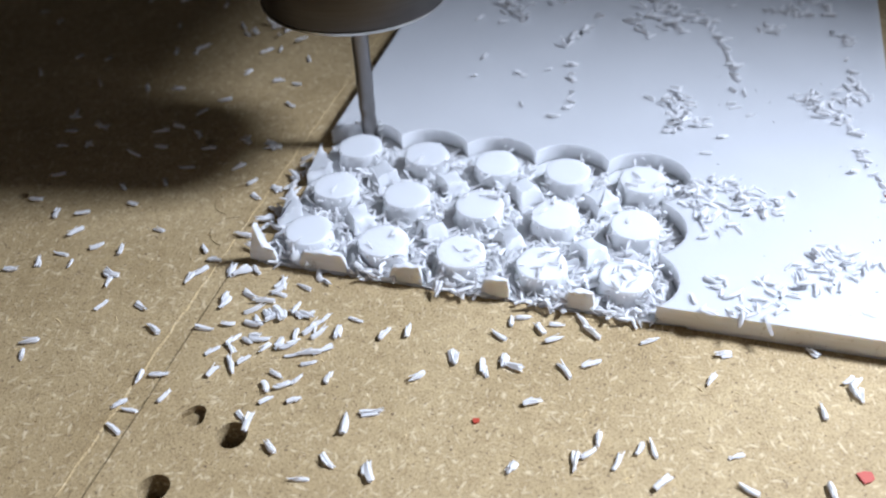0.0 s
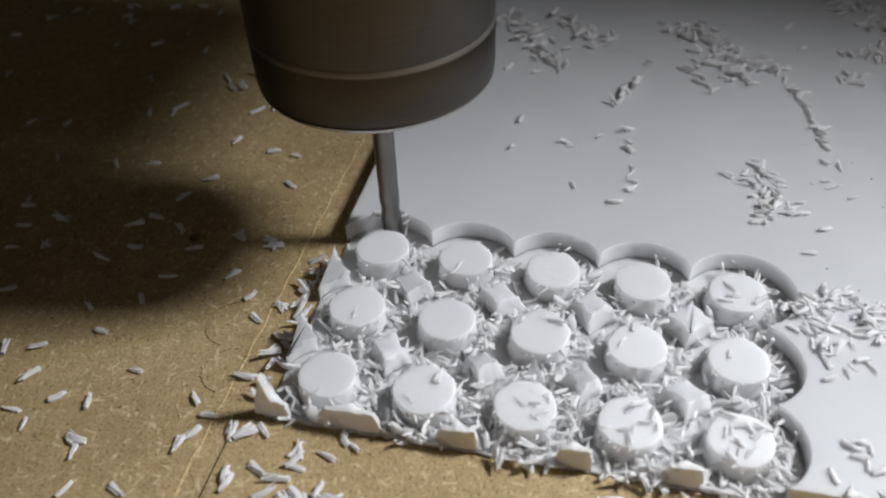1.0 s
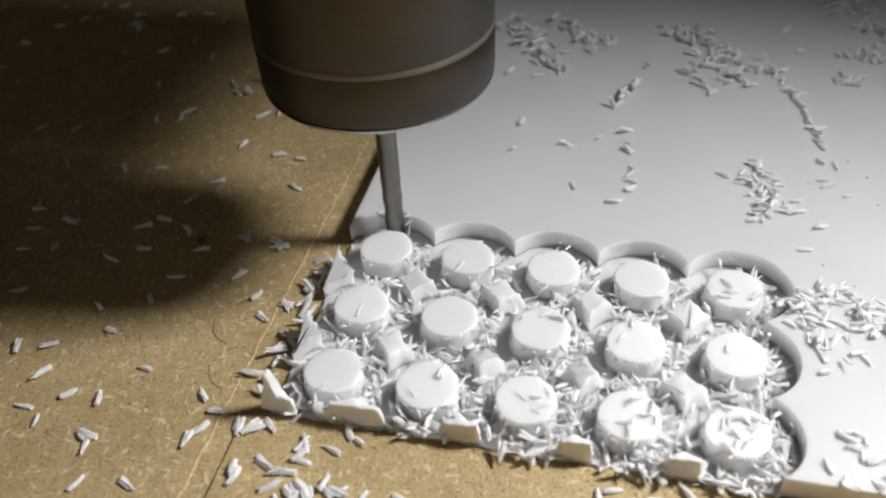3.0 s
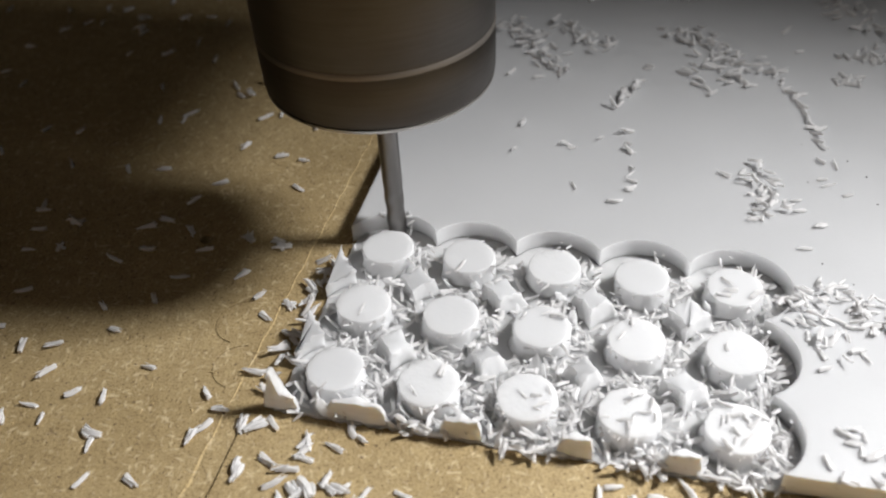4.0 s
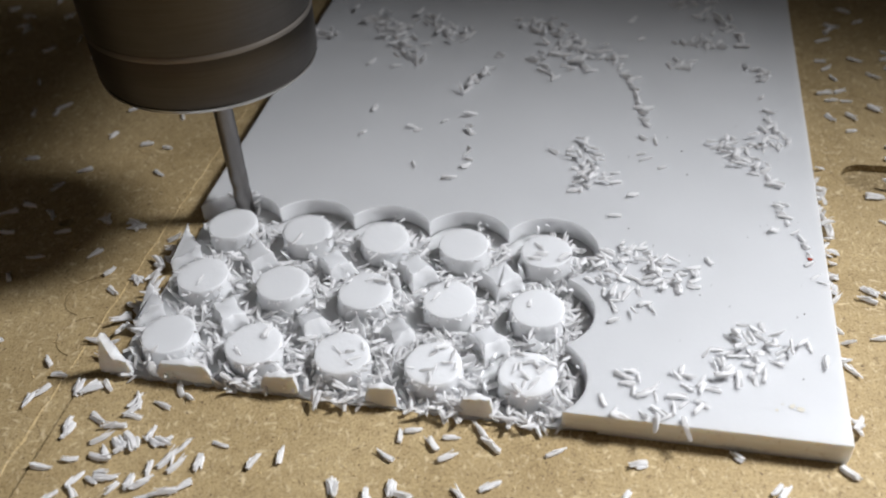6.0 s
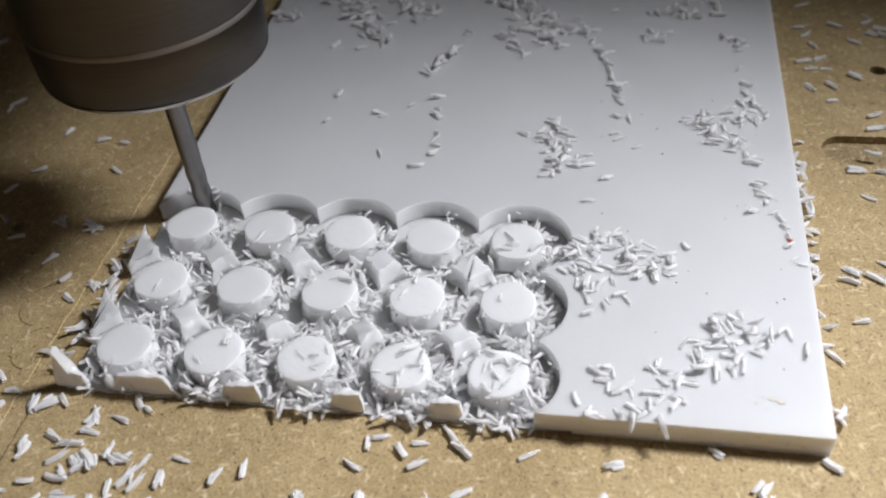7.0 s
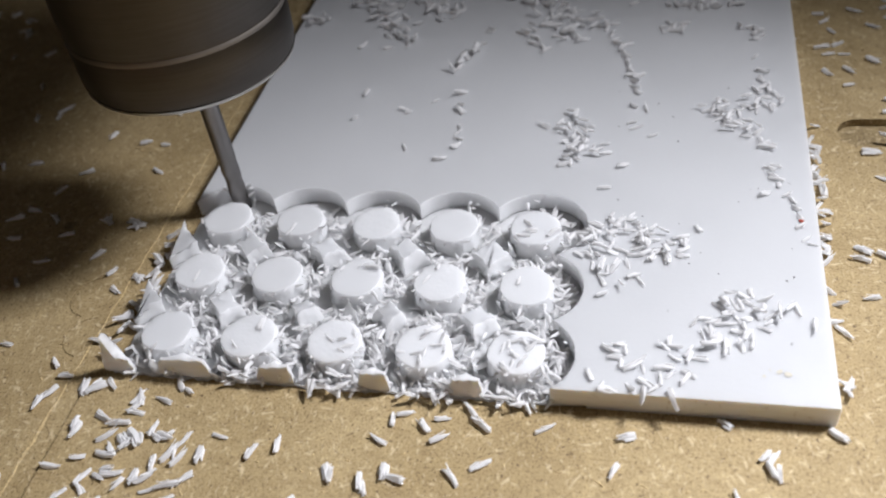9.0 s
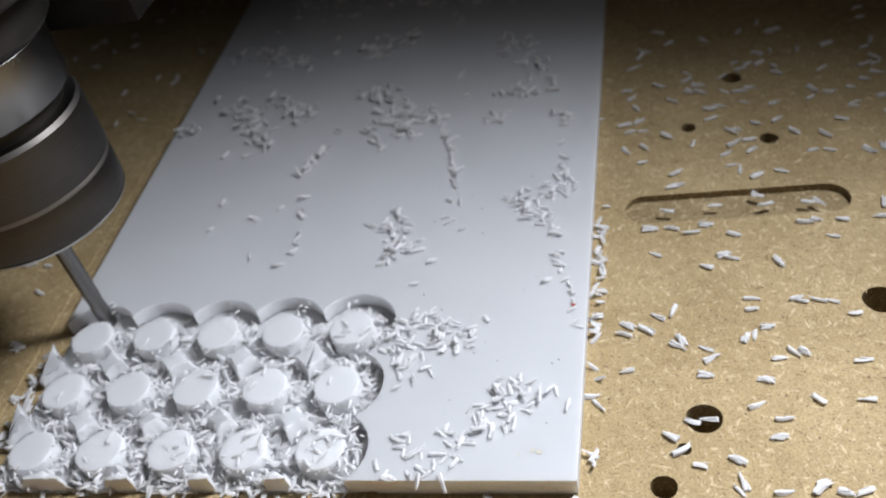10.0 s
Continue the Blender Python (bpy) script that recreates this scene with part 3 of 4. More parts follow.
RIGHT_FAR = [
    (111.3, 107.8), (112.3, 104.7), (118.5, 109.0), (112.9, 100.4), (125.1, 110.3), (125.3, 105.4), (129.5, 97.8), (137.5, 113.1),
    (144.9, 113.0), (136.0, 103.7), (142.7, 98.0), (150.5, 99.0), (154.6, 100.5), (159.2, 102.0), (165.5, 117.9), (151.1, 119.4),
    (146.0, 128.7), (130.6, 127.7), (116.1, 125.0), (113.0, 117.6), (104.5, 97.0), (110.2, 94.0), (111.3, 91.2), (114.2, 91.2),
    (119.0, 88.4), (110.2, 84.3), (114.2, 84.9), (113.4, 79.9), (119.9, 75.2), (118.9, 70.7), (120.1, 71.5), (130.5, 80.7),
    (131.1, 76.8), (132.6, 75.2), (135.7, 81.4), (135.6, 72.8), (140.4, 73.8), (142.2, 91.4), (137.9, 91.0), (150.7, 85.0),
    (150.7, 79.6), (147.5, 80.0), (158.0, 78.7), (155.0, 90.1),
]
RIGHT_MID = [
    (134.7, 66.6), (135.8, 63.6), (126.5, 64.2), (117.3, 63.4), (143.6, 63.6), (145.6, 63.4), (142.1, 57.9), (144.2, 58.5),
    (146.2, 53.7), (129.1, 55.6), (124.3, 58.8), (121.5, 56.6), (118.0, 58.1), (113.8, 58.4), (104.6, 59.7), (102.8, 56.9),
    (155.3, 58.4), (148.6, 58.1), (126.6, 50.2), (127.8, 49.0), (123.2, 47.1), (135.7, 47.6), (114.4, 51.1), (102.9, 49.8),
    (102.3, 41.1), (103.2, 35.5), (129.9, 38.7), (129.6, 36.1), (137.2, 38.4), (138.0, 37.7), (140.7, 37.6), (142.9, 37.4),
    (145.8, 34.3), (113.9, 35.2), (116.4, 36.4),
]
RIGHT_NEAR = [
    (108.0, 31.2), (108.6, 33.3), (111.8, 32.1), (116.7, 28.3), (117.3, 29.6), (121.2, 27.5), (121.9, 25.5), (127.8, 29.7),
    (129.2, 30.3), (131.6, 32.1), (132.4, 25.1), (134.8, 26.3), (136.5, 26.3), (144.9, 24.2), (108.1, 23.1), (120.6, 22.0),
    (129.7, 20.7), (127.6, 15.7), (131.3, 13.0), (130.0, 9.9), (117.6, 12.6), (120.2, 13.2), (115.7, 7.5), (118.1, 4.8),
    (123.6, 5.9), (123.8, 2.1), (123.2, 0.7), (129.2, 0.3), (134.3, 1.2), (137.4, 0.3), (139.8, 0.5), (136.8, 16.6),
    (143.7, 16.5), (114.1, 10.0), (102.1, 18.0), (103.3, 16.2),
]


def roll(bm, length, wide, m, sides=9):
    """One rolled sliver: a grooved stick, blunt at one end and drawn out to a torn point at the other."""
    tip = random.choice((random.uniform(0.15, 0.4), random.uniform(0.45, 0.8)))
    profile = ((0.0, random.uniform(0.72, 0.95)), (0.1, 0.98), (0.4, 1.0), (0.66, 0.72 + 0.28 * tip), (0.86, 0.4 + 0.58 * tip), (1.0, tip))
    bend = random.uniform(-0.09, 0.09) * length
    flat = random.uniform(0.6, 0.9)
    facet = [random.choice((1.08, 0.84)) * random.uniform(0.92, 1.08) for _ in range(sides)]
    torn = [random.uniform(-0.09, 0.06) for _ in range(sides)], [random.uniform(-0.16, 0.12) for _ in range(sides)]
    rings, twist = [], random.uniform(-0.5, 0.5)
    for u, w in profile:
        ring = []
        for s in range(sides):
            a = 2 * math.pi * s / sides + twist * u
            x = (u - 0.5 + (torn[0][s] if u == 0 else torn[1][s] if u == 1 else 0)) * length
            r = wide / 2 * w * facet[s] * random.uniform(0.95, 1.05)
            ring.append(bm.verts.new(m @ Vector((x, bend * 4 * (u - 0.5) ** 2 + r * math.cos(a), flat * r * math.sin(a)))))
        rings.append(ring)
    for a, b in zip(rings, rings[1:]):
        for s in range(sides):
            bm.faces.new((a[s], a[(s + 1) % sides], b[(s + 1) % sides], b[s]))
    for ring, deep in ((rings[0], 0.09), (rings[-1], -0.05)):
        mid = bm.verts.new(sum((v.co for v in ring), Vector()) / sides + (m.to_3x3() @ Vector((deep * length, 0, 0))))
        for s in range(sides):
            bm.faces.new((ring[s], ring[(s + 1) % sides], mid))


def leaf(bm, length, width, m):
    """A thin torn layer peeling off a roll."""
    top, low = [], []
    for k in range(4):
        u = k / 3
        w = width * (1.0, 0.95, 0.8, random.uniform(0.1, 0.5))[k] / 2
        x, z = (u - 0.5) * length, 0.12 * length * u * u
        for side in (-1, 1):
            p = Vector((x + random.uniform(-0.05, 0.05) * length, side * w * random.uniform(0.8, 1.15), z))
            top.append(bm.verts.new(m @ (p + Vector((0, 0, 0.05)))))
            low.append(bm.verts.new(m @ (p - Vector((0, 0, 0.05)))))
    for k in range(3):
        a, b, c, d = 2 * k, 2 * k + 1, 2 * k + 3, 2 * k + 2
        bm.faces.new((top[a], top[b], top[c], top[d]))
        bm.faces.new((low[d], low[c], low[b], low[a]))
        bm.faces.new((top[a], top[d], low[d], low[a]))
        bm.faces.new((top[b], low[b], low[c], top[c]))
    bm.faces.new((top[0], low[0], low[1], top[1]))
    bm.faces.new((top[6], top[7], low[7], low[6]))


def chip_mesh(length, wide):
    """A milled chip: one or two rolls with torn layers along them. It rests on z = 0."""
    bm = bmesh.new()
    roll(bm, length, wide, Euler((random.uniform(-0.25, 0.25), 0, 0)).to_matrix().to_4x4())
    if random.random() < 0.3:
        roll(bm, length * random.uniform(0.5, 0.8), wide * 0.75, Matrix.Translation((random.uniform(-0.25, 0.25) * length, random.choice((-0.5, 0.5)) * wide, -0.1)) @ Euler((0, 0, random.uniform(-0.35, 0.35))).to_matrix().to_4x4(), 7)
    for _ in range(random.choice((1, 1, 2, 2))):
        side = random.uniform(-0.7, 0.7)
        m = Matrix.Translation((random.uniform(-0.2, 0.35) * length, 0.50 * wide * math.sin(side * 1.6), 0.33 * wide * math.cos(side * 1.6))) @ Euler((-side * 1.5, random.uniform(-0.15, 0.05), random.uniform(-0.15, 0.15) + random.choice((0, 0, math.pi)))).to_matrix().to_4x4()
        leaf(bm, length * random.uniform(0.5, 0.85), wide * random.uniform(0.22, 0.45), m)
    for v in bm.verts:
        v.co *= K
    # torn whiskers at the ends
    for _ in range(random.choice((1, 2, 2, 3))):
        end = random.choice((-1, 1, 1))
        way = Vector((end, random.uniform(-0.45, 0.45), random.uniform(-0.1, 0.35))).normalized()
        spike(bm, Vector((end * 0.34 * length, random.uniform(-0.3, 0.3) * wide, random.uniform(-0.1, 0.2) * wide)), way, length * random.uniform(0.18, 0.32), wide * random.uniform(0.16, 0.34))
    low = min(v.co.z for v in bm.verts)
    for v in bm.verts:
        v.co.z -= low
    bmesh.ops.recalc_face_normals(bm, faces=bm.faces)
    return mesh_of("chip", bm, CHIP, smooth=48)


CHIPS = [chip_mesh(random.uniform(2.3, 3.2), random.uniform(0.72, 1.08)) for _ in range(36)]
RAW = []
for me in CHIPS:
    co = np.empty(len(me.vertices) * 3)
    me.vertices.foreach_get("co", co)
    RAW.append((co.reshape(-1, 3), [tuple(p.vertices) for p in me.polygons]))


def chips_at(rows, group, label):
    for row in rows:
        a = row[2] if len(row) > 2 else random.gauss(-8, 34)
        ob = new("plastic_chip", random.choice(CHIPS))
        ob.matrix_basis = pose(row[0] * K, row[1] * K, 0.02 * K, 0, 0, a + random.choice((0, 180))) @ Matrix.Scale(random.uniform(0.8, 1.05), 4)
        tagged(ob, label, "plastic chip", group)


def heap(name, label, rows, slender=(0.9, 1.0)):
    """Many chips in one mesh. Rows: x, y, z in mm, tilt, turn in degrees, size."""
    vs, fs, at = [], [], 0
    for x, y, z, tilt, turn, size in rows:
        co, faces = random.choice(RAW)
        m = pose(x * K, y * K, z * K, random.uniform(-12, 12), -tilt, turn) @ Matrix.Scale(size, 4)
        thin = random.uniform(*slender)
        m = np.array(m @ Matrix.Diagonal((1, thin, thin, 1)))
        vs.append(co @ m[:3, :3].T + m[:3, 3])
        fs += [tuple(i + at for i in f) for f in faces]
        at += len(co)
    me = bpy.data.meshes.new(name)
    me.from_pydata(np.concatenate(vs), [], fs)
    me.materials.append(CHIP)
    me.shade_smooth()
    me.set_sharp_from_angle(angle=radians(48))
    return tagged(new(name, me), label, "plastic chips", kind="stuff")


def spaced(rows, gap):
    """Leave out rows that lie too close to one kept before."""
    kept, grid = [], {}
    for row in rows:
        cell = (int(row[0] // gap), int(row[1] // gap))
        near = [q for a in (-1, 0, 1) for b in (-1, 0, 1) for q in grid.get((cell[0] + a, cell[1] + b), ())]
        if all((row[0] - q[0]) ** 2 + (row[1] - q[1]) ** 2 + (row[2] - q[2]) ** 2 > gap * gap for q in near):
            grid.setdefault(cell, []).append(row)
            kept.append(row)
    return kept


LEFT_MORE = [
    (-59.2, 34.9), (-50.3, 26.1), (-51.6, 32.9), (-38.0, 33.6), (-35.2, 36.1), (-30.0, 34.2), (-19.0, 33.6), (-13.6, 34.0),
    (-12.6, 32.7), (-9.0, 16.7), (-35.2, -5.7), (-30.2, -2.7), (-11.4, 0.9), (-8.2, -1.5), (-9.1, -4.7), (-10.2, -6.6),
    (-6.4, 5.8), (-6.4, 19.9), (-26.4, 22.5), (-56.7, 29.6),
]
LABEL = "small white rolled plastic chip lying on brown fibreboard"
for rows, group in ((FRONT_NEAR, "chips before the sheet"), (FRONT, "chips before the sheet"), (LEFT_NEAR, "chips beside the sheet"), (LEFT_MORE, "chips beside the sheet"), (LEFT, "chips beside the sheet"),
                    (RIGHT_MID, "chips beyond the sheet"), (RIGHT_NEAR, "chips beyond the sheet")):
    chips_at(rows, group, LABEL)

rows = []
# pile at the front left corner, and strays close along the edges
for _ in range(46):
    rows.append((random.gauss(7.5, 5.0), random.gauss(-9, 6.0) - 1.0, 0.02, random.uniform(0, 10), random.uniform(0, 360), random.uniform(0.8, 1.1)))
for _ in range(26):
    rows.append((random.uniform(-4.4, -1.4), random.uniform(1, 31), random.uniform(0, 0.8), random.uniform(0, 25), random.uniform(0, 360), random.uniform(0.7, 1.1)))
for _ in range(28):
    y = random.uniform(3, 68)
    rows.append((101.0 + 0.049 * y + random.uniform(0, 1.8), y, random.uniform(0, 0.8), random.uniform(0, 45), random.uniform(0, 360), random.uniform(0.7, 1.0)))
for _ in range(26):
    rows.append((random.gauss(-29, 3.5), random.gauss(86, 4), random.uniform(0, 0.8), random.uniform(0, 20), random.uniform(0, 360), random.uniform(0.8, 1.1)))
for _ in range(90):
    rows.append((random.uniform(-140, -12), random.uniform(92, 230), 0.02, 0, random.uniform(0, 360), random.uniform(0.8, 1.1)))
for _ in range(34):
    rows.append((random.uniform(112, 168), random.uniform(84, 124), 0.02, 0, random.gauss(-8, 40), random.uniform(0.8, 1.1)))
for _ in range(110):
    rows.append((random.uniform(110, 230), random.uniform(122, 240), 0.02, 0, random.uniform(0, 360), random.uniform(0.8, 1.1)))
for _ in range(30):
    rows.append((random.uniform(156, 200), random.uniform(-10, 120), 0.02, 0, random.uniform(0, 360), random.uniform(0.8, 1.1)))
for x, y, *turn in LEFT_FAR + RIGHT_FAR:
    rows.append((x, y, 0.02, 0, turn[0] if turn else random.gauss(-8, 34), random.uniform(0.8, 1.05)))
heap("loose_chips", "scattered white plastic chips on brown fibreboard", rows)

# drifts on the sheet: from x, y to x, y, width, count
rows = []
NEAR_TRAILS = [
    (66.9, 31.0, 71.7, 21.8, 3.2, 22), (71.4, 34.6, 78.9, 27.4, 3.6, 32), (79.3, 25.4, 79.3, 25.3, 0.2, 1), (81.5, 32.3, 82.3, 27.7, 0.8, 4), (84.2, 32.8, 84.3, 32.5, 0.2, 1), (70.3, 17.8, 70.3, 17.7, 0.2, 1),
    (74.1, 22.6, 75.2, 21.0, 0.5, 3), (68.6, 3.2, 71.5, 0.4, 0.6, 5), (72.0, 7.8, 76.2, 4.0, 1.4, 9), (72.9, 0.3, 78.4, 0.9, 1.4, 9), (79.3, 8.5, 82.4, 5.6, 1.6, 9), (78.4, 2.9, 81.9, 3.6, 1.6, 7),
    (83.8, 13.4, 85.7, 8.7, 1.8, 13), (86.9, 16.8, 90.0, 10.1, 2.2, 22), (90.0, 18.1, 94.1, 15.4, 2.2, 13), (91.7, 13.2, 92.6, 11.1, 0.8, 4), (96.1, 16.6, 97.4, 15.7, 0.5, 3), (98.5, 13.9, 98.7, 13.3, 0.2, 1),
    (100.3, 9.3, 102.4, 10.1, 0.6, 3),
]
TRAILS = [
    (63.3, 63.0, 66.3, 52.3, 4, 24), (62.5, 49.2, 64.1, 49.3, 0.4, 2), (57.7, 60.3, 57.8, 60.2, 0.2, 1), (71.3, 86.9, 74.2, 70.9, 1, 7), (74.6, 77.3, 74.8, 77.2, 0.4, 2), (72.7, 67.2, 76.7, 66.0, 0.6, 4),
    (73.2, 61.4, 74.7, 59.7, 0.5, 3), (77.1, 57.6, 77.2, 57.4, 0.3, 1), (71.5, 49.8, 72.2, 48.7, 0.4, 2), (69.3, 42.7, 69.4, 42.5, 0.2, 1), (88.3, 65.1, 93.5, 59.0, 2.6, 20), (94.2, 66.7, 99.0, 67.4, 2.2, 10),
    (89.8, 70.6, 90.3, 68.2, 0.5, 2), (97.0, 73.6, 97.6, 72.5, 0.6, 3), (99.0, 71.1, 99.1, 70.4, 0.3, 1), (94.4, 58.8, 96.3, 54.7, 0.8, 5), (102.0, 57.2, 102.1, 57.0, 0.2, 1), (96.3, 50.2, 97.2, 42.5, 0.7, 7),
    (97.6, 42.5, 98.8, 38.6, 0.9, 6), (94.4, 42.0, 94.6, 41.8, 0.2, 1), (98.9, 37.3, 99.5, 33.8, 0.8, 6), (99.2, 31.6, 101.1, 30.1, 0.6, 5), (87.3, 105.0, 88.2, 105.0, 0.4, 2), (80.2, 95.1, 84.5, 97.6, 1, 6),
    (80.4, 107.2, 96.4, 104.8, 2.5, 12), (66.5, 96.9, 66.8, 96.9, 0.3, 1), (54.3, 103.8, 62.4, 88.7, 4, 16), (96.3, 84.6, 96.3, 84.1, 0.2, 1), (97.3, 79.0, 97.4, 78.6, 0.3, 1), (97.3, 95.0, 97.9, 94.1, 0.3, 1),
]
FAR_TRAILS = [
    (21.3, 71.4, 21.5, 71.2, 0.2, 1), (21.3, 62.3, 21.8, 63.0, 0.4, 2), (29.4, 66.8, 31.7, 63.8, 0.8, 4), (36.0, 68.2, 36.3, 68.0, 0.2, 1), (32.3, 53.3, 33.9, 52.2, 0.6, 3), (40.0, 50.0, 40.4, 49.1, 0.2, 1),
    (37.9, 79.6, 41.8, 90.1, 1, 11), (42.6, 95.3, 43.6, 96.3, 0.8, 3), (40.7, 71.2, 41.1, 64.6, 0.5, 4), (41.8, 59.8, 43.5, 50.3, 0.5, 6), (57.0, 59.8, 57.2, 59.6, 0.2, 1), (-0.4, 99.7, 4.7, 101.6, 2.5, 14),
    (11.5, 113.2, 25.7, 91.0, 5, 36), (24.5, 111.4, 34.3, 102.3, 3.5, 16), (15.8, 90.2, 16.2, 89.9, 0.2, 1), (48.1, 113.2, 63.2, 98.6, 5, 34), (50.0, 95.5, 55.9, 87.6, 1.4, 6), (67.4, 98.0, 71.2, 88.1, 1, 6),
    (70.5, 116.4, 71.3, 116.0, 0.5, 2), (73.1, 107.0, 73.3, 106.7, 0.2, 1), (79.0, 98.9, 82.5, 93.8, 1.6, 8), (88.1, 131.5, 93.4, 108.4, 2.6, 9), (90.1, 104.5, 91.2, 103.8, 0.4, 2), (94.8, 96.8, 98.8, 91.7, 1.6, 6),
    (6.3, 140.4, 29.8, 127.2, 7, 20), (44.3, 133.6, 56.9, 137.3, 7, 18), (79.3, 133.1, 90.3, 114.5, 4.5, 10), (96.1, 71.3, 97.1, 77.8, 0.7, 4),
]
for x0, y0, x1, y1, wide, count in NEAR_TRAILS + TRAILS + FAR_TRAILS:
    for k in range(round(count * 2.2) if count > 5 else count):
        u = random.random()
        px, py = x0 + (x1 - x0) * u + random.gauss(0, wide * 0.42), y0 + (y1 - y0) * u + random.gauss(0, wide * 0.42)
        if not (0.8 < py and -1.0 < px < 99.2 + 0.045 * py):
            continue
        high = random.choice((0.0, 0.0, 0.7)) if count > 9 else 0.0
        rows.append((px, py, TOP + high, max(0.0, random.uniform(-25, 24)), random.uniform(0, 360), random.uniform(0.6, 0.9) if py < 70 else random.uniform(0.75, 1.0)))
for x, y, sx, sy, count in ((30, 165, 20, 14, 40), (66, 160, 16, 12, 38), (92, 168, 10, 14, 24)):
    for _ in range(count):
        rows.append((x + random.gauss(0, sx * 0.6), y + random.gauss(0, sy * 0.6), TOP, 0, random.uniform(0, 360), random.uniform(0.8, 1.0)))
rows = spaced(rows, 1.05)
# three that hang over the front edge
for x, y, z, tilt, turn in ((76.2, 0.0, TOP - 0.15, -24, 262), (80.0, -0.15, TOP - 0.35, -28, 292), (71.6, 0.1, TOP - 0.1, -8, 350)):
    rows.append((x, y, z, tilt, turn, 1.05))
near = [row for row in rows if row[1] < 21]
for x, y, z, tilt, turn, size in near:
    ob = new("plastic_chip", random.choice(CHIPS))
    thin = random.uniform(0.75, 1.05)
    ob.matrix_basis = pose(x * K, y * K, z * K, random.uniform(-12, 12), -tilt, turn) @ Matrix.Diagonal((size, size * thin, size * thin, 1))
    tagged(ob, "small white rolled plastic chip on the white sheet", "plastic chip", "chips on the sheet")
heap("sheet_chips", "drifts of white plastic chips lying on the white sheet", [row for row in rows if row[1] >= 21], (0.85, 1.15))

# chips packed in the milled rings, thickest in the front row
rows = []
for j in range(3):
    for i in range(5):
        x, y = disc_place(i, j)
        for _ in range((84, 60, 40)[j] + (14 if i > 1 else 0) + (34 if j == 0 and i > 1 else 0) - (14 if (i, j) in ((0, 2), (0, 0)) else 0)):
            a, r = random.gauss(-0.15, 1.3) if random.random() < 0.8 else random.uniform(0, 2 * math.pi), random.uniform(DISC + 0.8, RING - 0.5)
            if j == 2 and 0.7 < a < 2.8 and random.random() < 0.8:
                continue
            px, py = x + r * math.cos(a), y + r * math.sin(a)
            if py < 0.3 and random.random() < 0.6:
                continue
            rows.append((px, py, SKIN + random.uniform(0.05, (1.5, 1.1, 0.8)[j]), random.uniform(-20, 60), random.uniform(0, 360), random.uniform(0.5, 0.95)))
        for _ in range(((1, 3, 6, 12, 16), (1, 0, 3, 2, 1), (0, 1, 0, 0, 4))[j][i]):
            a, r = random.uniform(0, 2 * math.pi), (DISC - 0.5) * math.sqrt(random.uniform(0.02, 1))
            rows.append((x + r * math.cos(a), y + r * math.sin(a), TOP + 0.0, random.uniform(0, 22 if j == 0 else 8), random.uniform(0, 360), random.uniform(0.45, 0.85)))
# spilled over the ragged front lip
for x, count in ((3.5, 7), (18.5, 9), (21.0, 4), (31.0, 9), (34.5, 6), (45.0, 8), (48.5, 5), (57.5, 8), (61.5, 8)):
    for _ in range(count):
        rows.append((x + random.gauss(0, 1.5), random.uniform(-1.1, 1.4), random.uniform(0.25, 1.3), random.uniform(-35, 35), random.gauss(265, 50), random.uniform(0.7, 1.0)))
# a few caught round the end mill
for _ in range(12):
    a = random.uniform(0, 2 * math.pi)
    r = random.uniform(1.9, 3.4)
    rows.append((BIT[0] + r * math.cos(a), BIT[1] + abs(r * math.sin(a)), TOP, random.uniform(0, 35), random.uniform(0, 360), random.uniform(0.35, 0.65)))
heap("ring_chips", "white plastic chips packed in the milled rings", spaced(rows, 0.75), (0.55, 0.95))

# ---- red flakes and dark grit ----
for x, y, r in ((42.5, -24.3, 0.5), (92.1, -21.6, 1.0), (99.4, 35.5, 0.35)):
    ob = new("red_flake", mesh_of("red_flake", prism(circle(0, 0, r, 7, 0.25), 0, 0.25), RED))
    ob.location = (x * K, y * K, (TOP if y > 0 else 0) * K + 0.00002)
    tagged(ob, "tiny red paint flake", "paint flake", "red flakes")
bm = bmesh.new()
for _ in range(26):
    x, y = random.uniform(70, 99), random.uniform(2, 75)
    prism(circle(x, y, random.uniform(0.05, 0.16), 6, 0.3), TOP, TOP + 0.06, bm)
tagged(new("grit", mesh_of("grit", bm, DARK)), "tiny dark specks on the white sheet", "grit", kind="stuff")

# a dried smear near the sheet's front edge
bm = bmesh.new()
for _ in range(9):
    a = random.uniform(0.2, 2.6)
    prism(circle(93.0 + 2.0 * math.cos(a) + random.gauss(0, 0.25), 4.2 + 1.2 * math.sin(a) + random.gauss(0, 0.2), random.uniform(0.1, 0.34), 7, 0.3), TOP - 0.01, TOP + 0.02 + random.uniform(0, 0.04), bm)
tagged(new("smear", mesh_of("smear", bm, CRUST)), "small dried yellow smear on the white sheet", "smear")

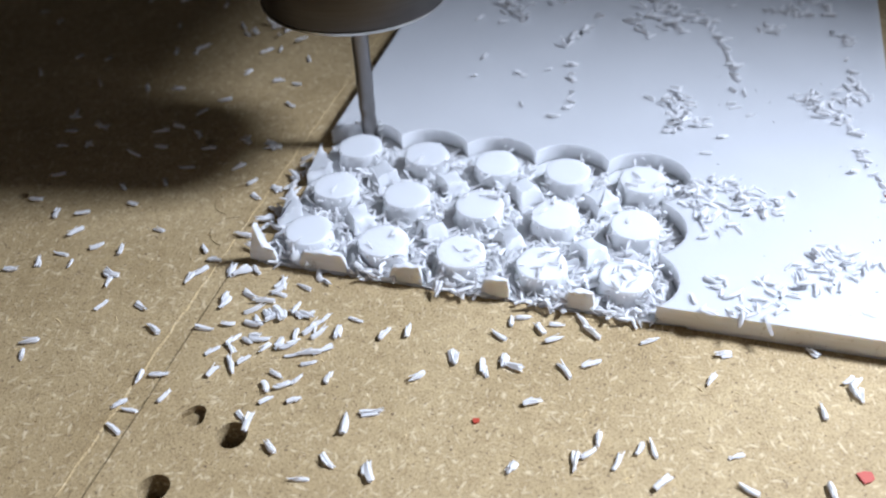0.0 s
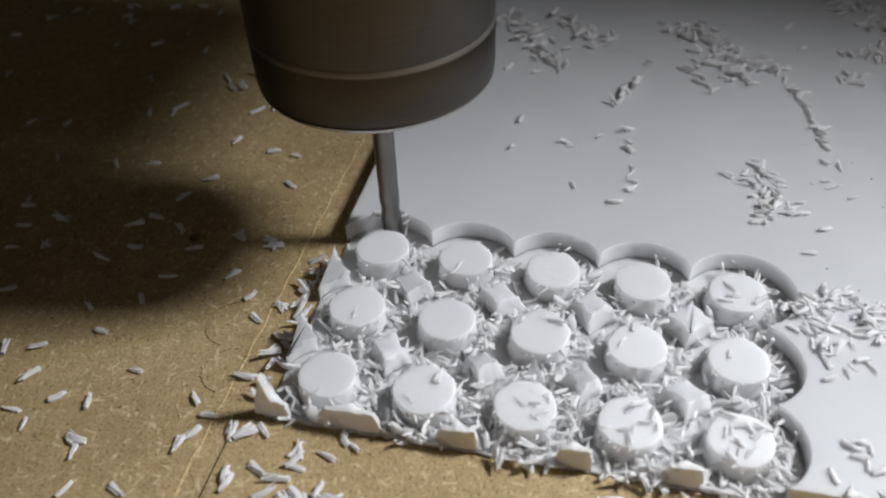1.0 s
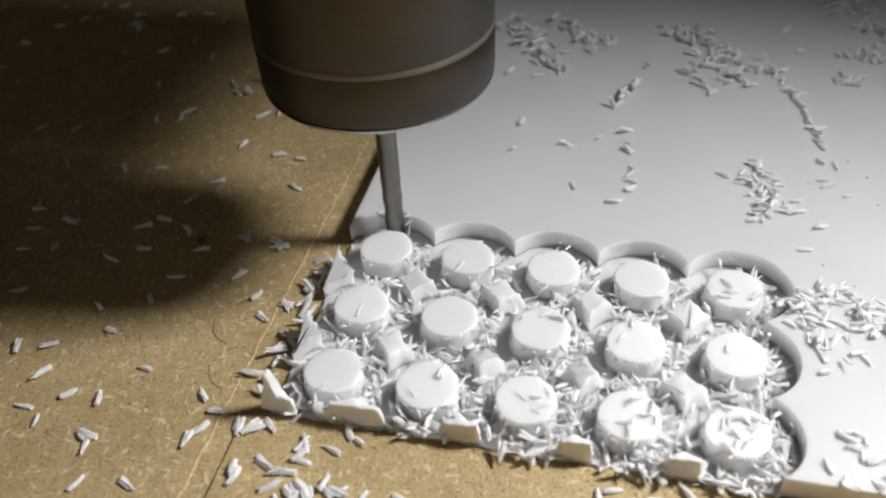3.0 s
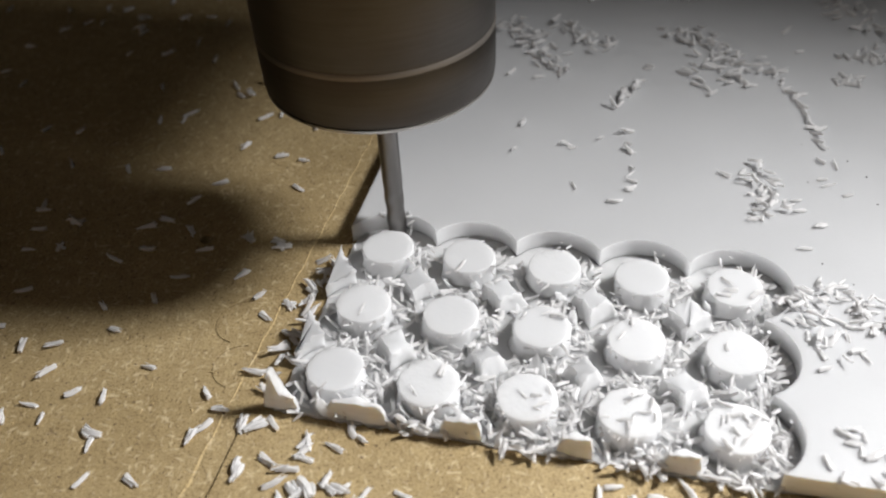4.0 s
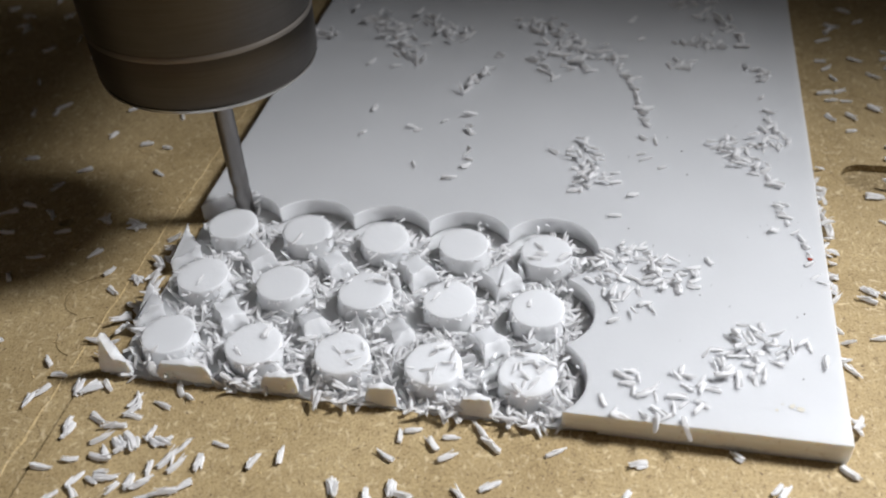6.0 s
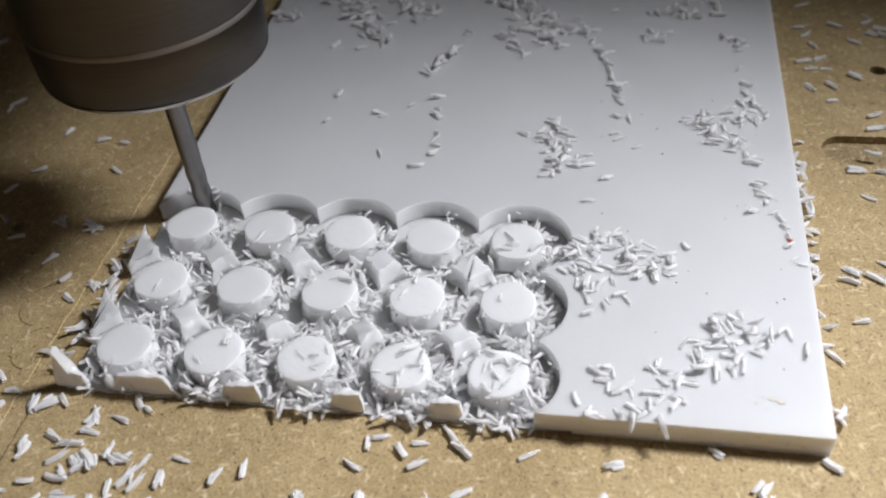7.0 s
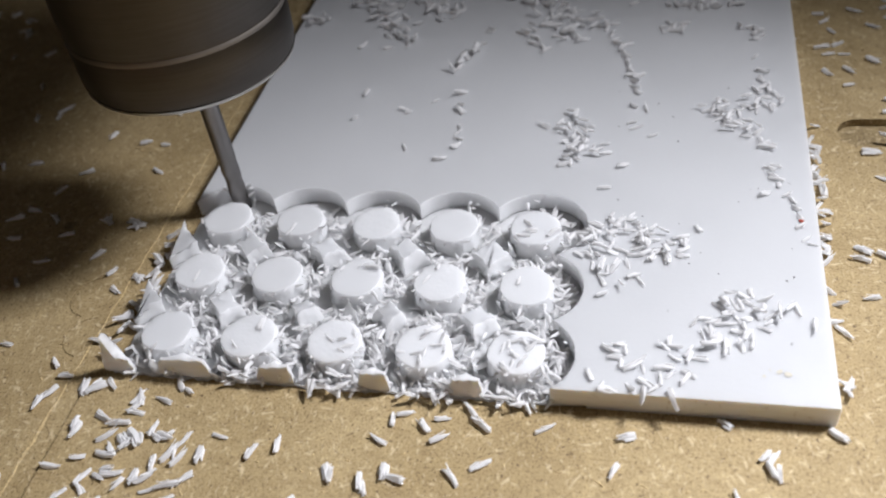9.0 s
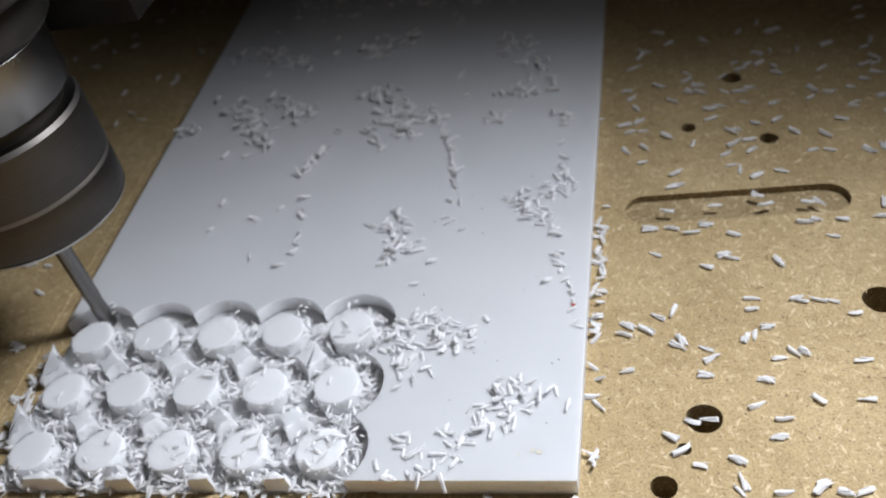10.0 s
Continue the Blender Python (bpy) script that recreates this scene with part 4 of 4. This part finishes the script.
# crumbs and fibres of the board lying about on it
vs, fs = [], []
for _ in range(900):
    x, y = random.uniform(-70, 165), random.uniform(-62, 110)
    if -2 < x < 103 + 0.05 * y and y > -0.5:
        continue
    size, turn = random.uniform(0.10, 0.28), random.uniform(0, 6.3)
    long = size * random.choice((1.2, 1.6, 4.0))
    c, q = math.cos(turn), math.sin(turn)
    at = len(vs)
    for u, v, z in ((-1, -0.5, 0), (1, -0.3, 0), (0.9, 0.5, 0), (-0.8, 0.6, 0), (random.uniform(-0.4, 0.4), 0, 1)):
        a, b = u * long, v * size
        vs.append(((x + a * c - b * q) * K, (y + a * q + b * c) * K, (0.01 + z * size * 0.5) * K))
    fs += [(at + 3, at + 2, at + 1, at), (at, at + 1, at + 4), (at + 1, at + 2, at + 4), (at + 2, at + 3, at + 4), (at + 3, at, at + 4)]
me = bpy.data.meshes.new("board_crumbs")
me.from_pydata(vs, [], fs)
me.materials.append(FRAYED)
tagged(new("board_crumbs", me), "tiny golden brown crumbs and fibres on fibreboard", "crumbs", kind="stuff")

# ---- the ribbed suction hose, laid down before the sheet ----
def suction_hose():
    hose = tagged(new("suction_hose"), "amber ribbed plastic suction hose lying on fibreboard", "suction hose")
    path = [(-285 + 330 * u, -172 + 26 * math.sin(2.6 * u), 0) for u in np.linspace(0, 1, 400)]
    run, wall, coil = 0.0, bmesh.new(), bmesh.new()
    rows, seg = [], 48
    for k, (x, y, _) in enumerate(path):
        a, b = path[max(0, k - 1)], path[min(399, k + 1)]
        way = Vector((b[0] - a[0], b[1] - a[1], 0)).normalized()
        side = Vector((-way.y, way.x, 0))
        run += 0.83
        rows.append((Vector((x, y, 27.0)), side, run))
    for bm, base, high, wide in ((wall, 23.2, 1.0, 1.0), (coil, 21.6, 4.6, 6.0)):
        grid = [[bm.verts.new((mid + (base + high * max(0.0, math.cos(2 * math.pi * run / 9.0 + 2 * math.pi * s / seg)) ** wide) * (side * math.cos(2 * math.pi * s / seg) + Vector((0, 0, 1)) * math.sin(2 * math.pi * s / seg))) * K) for s in range(seg)] for mid, side, run in rows]
        for a, b in zip(grid, grid[1:]):
            for s in range(seg):
                bm.faces.new((a[s], a[(s + 1) % seg], b[(s + 1) % seg], b[s]))
        bmesh.ops.recalc_face_normals(bm, faces=bm.faces)
    part("wall", wall, AMBER, hose, "brown translucent hose wall", 60)
    part("coil", coil, COIL, hose, "pale copper spiral rib", 60)


suction_hose()
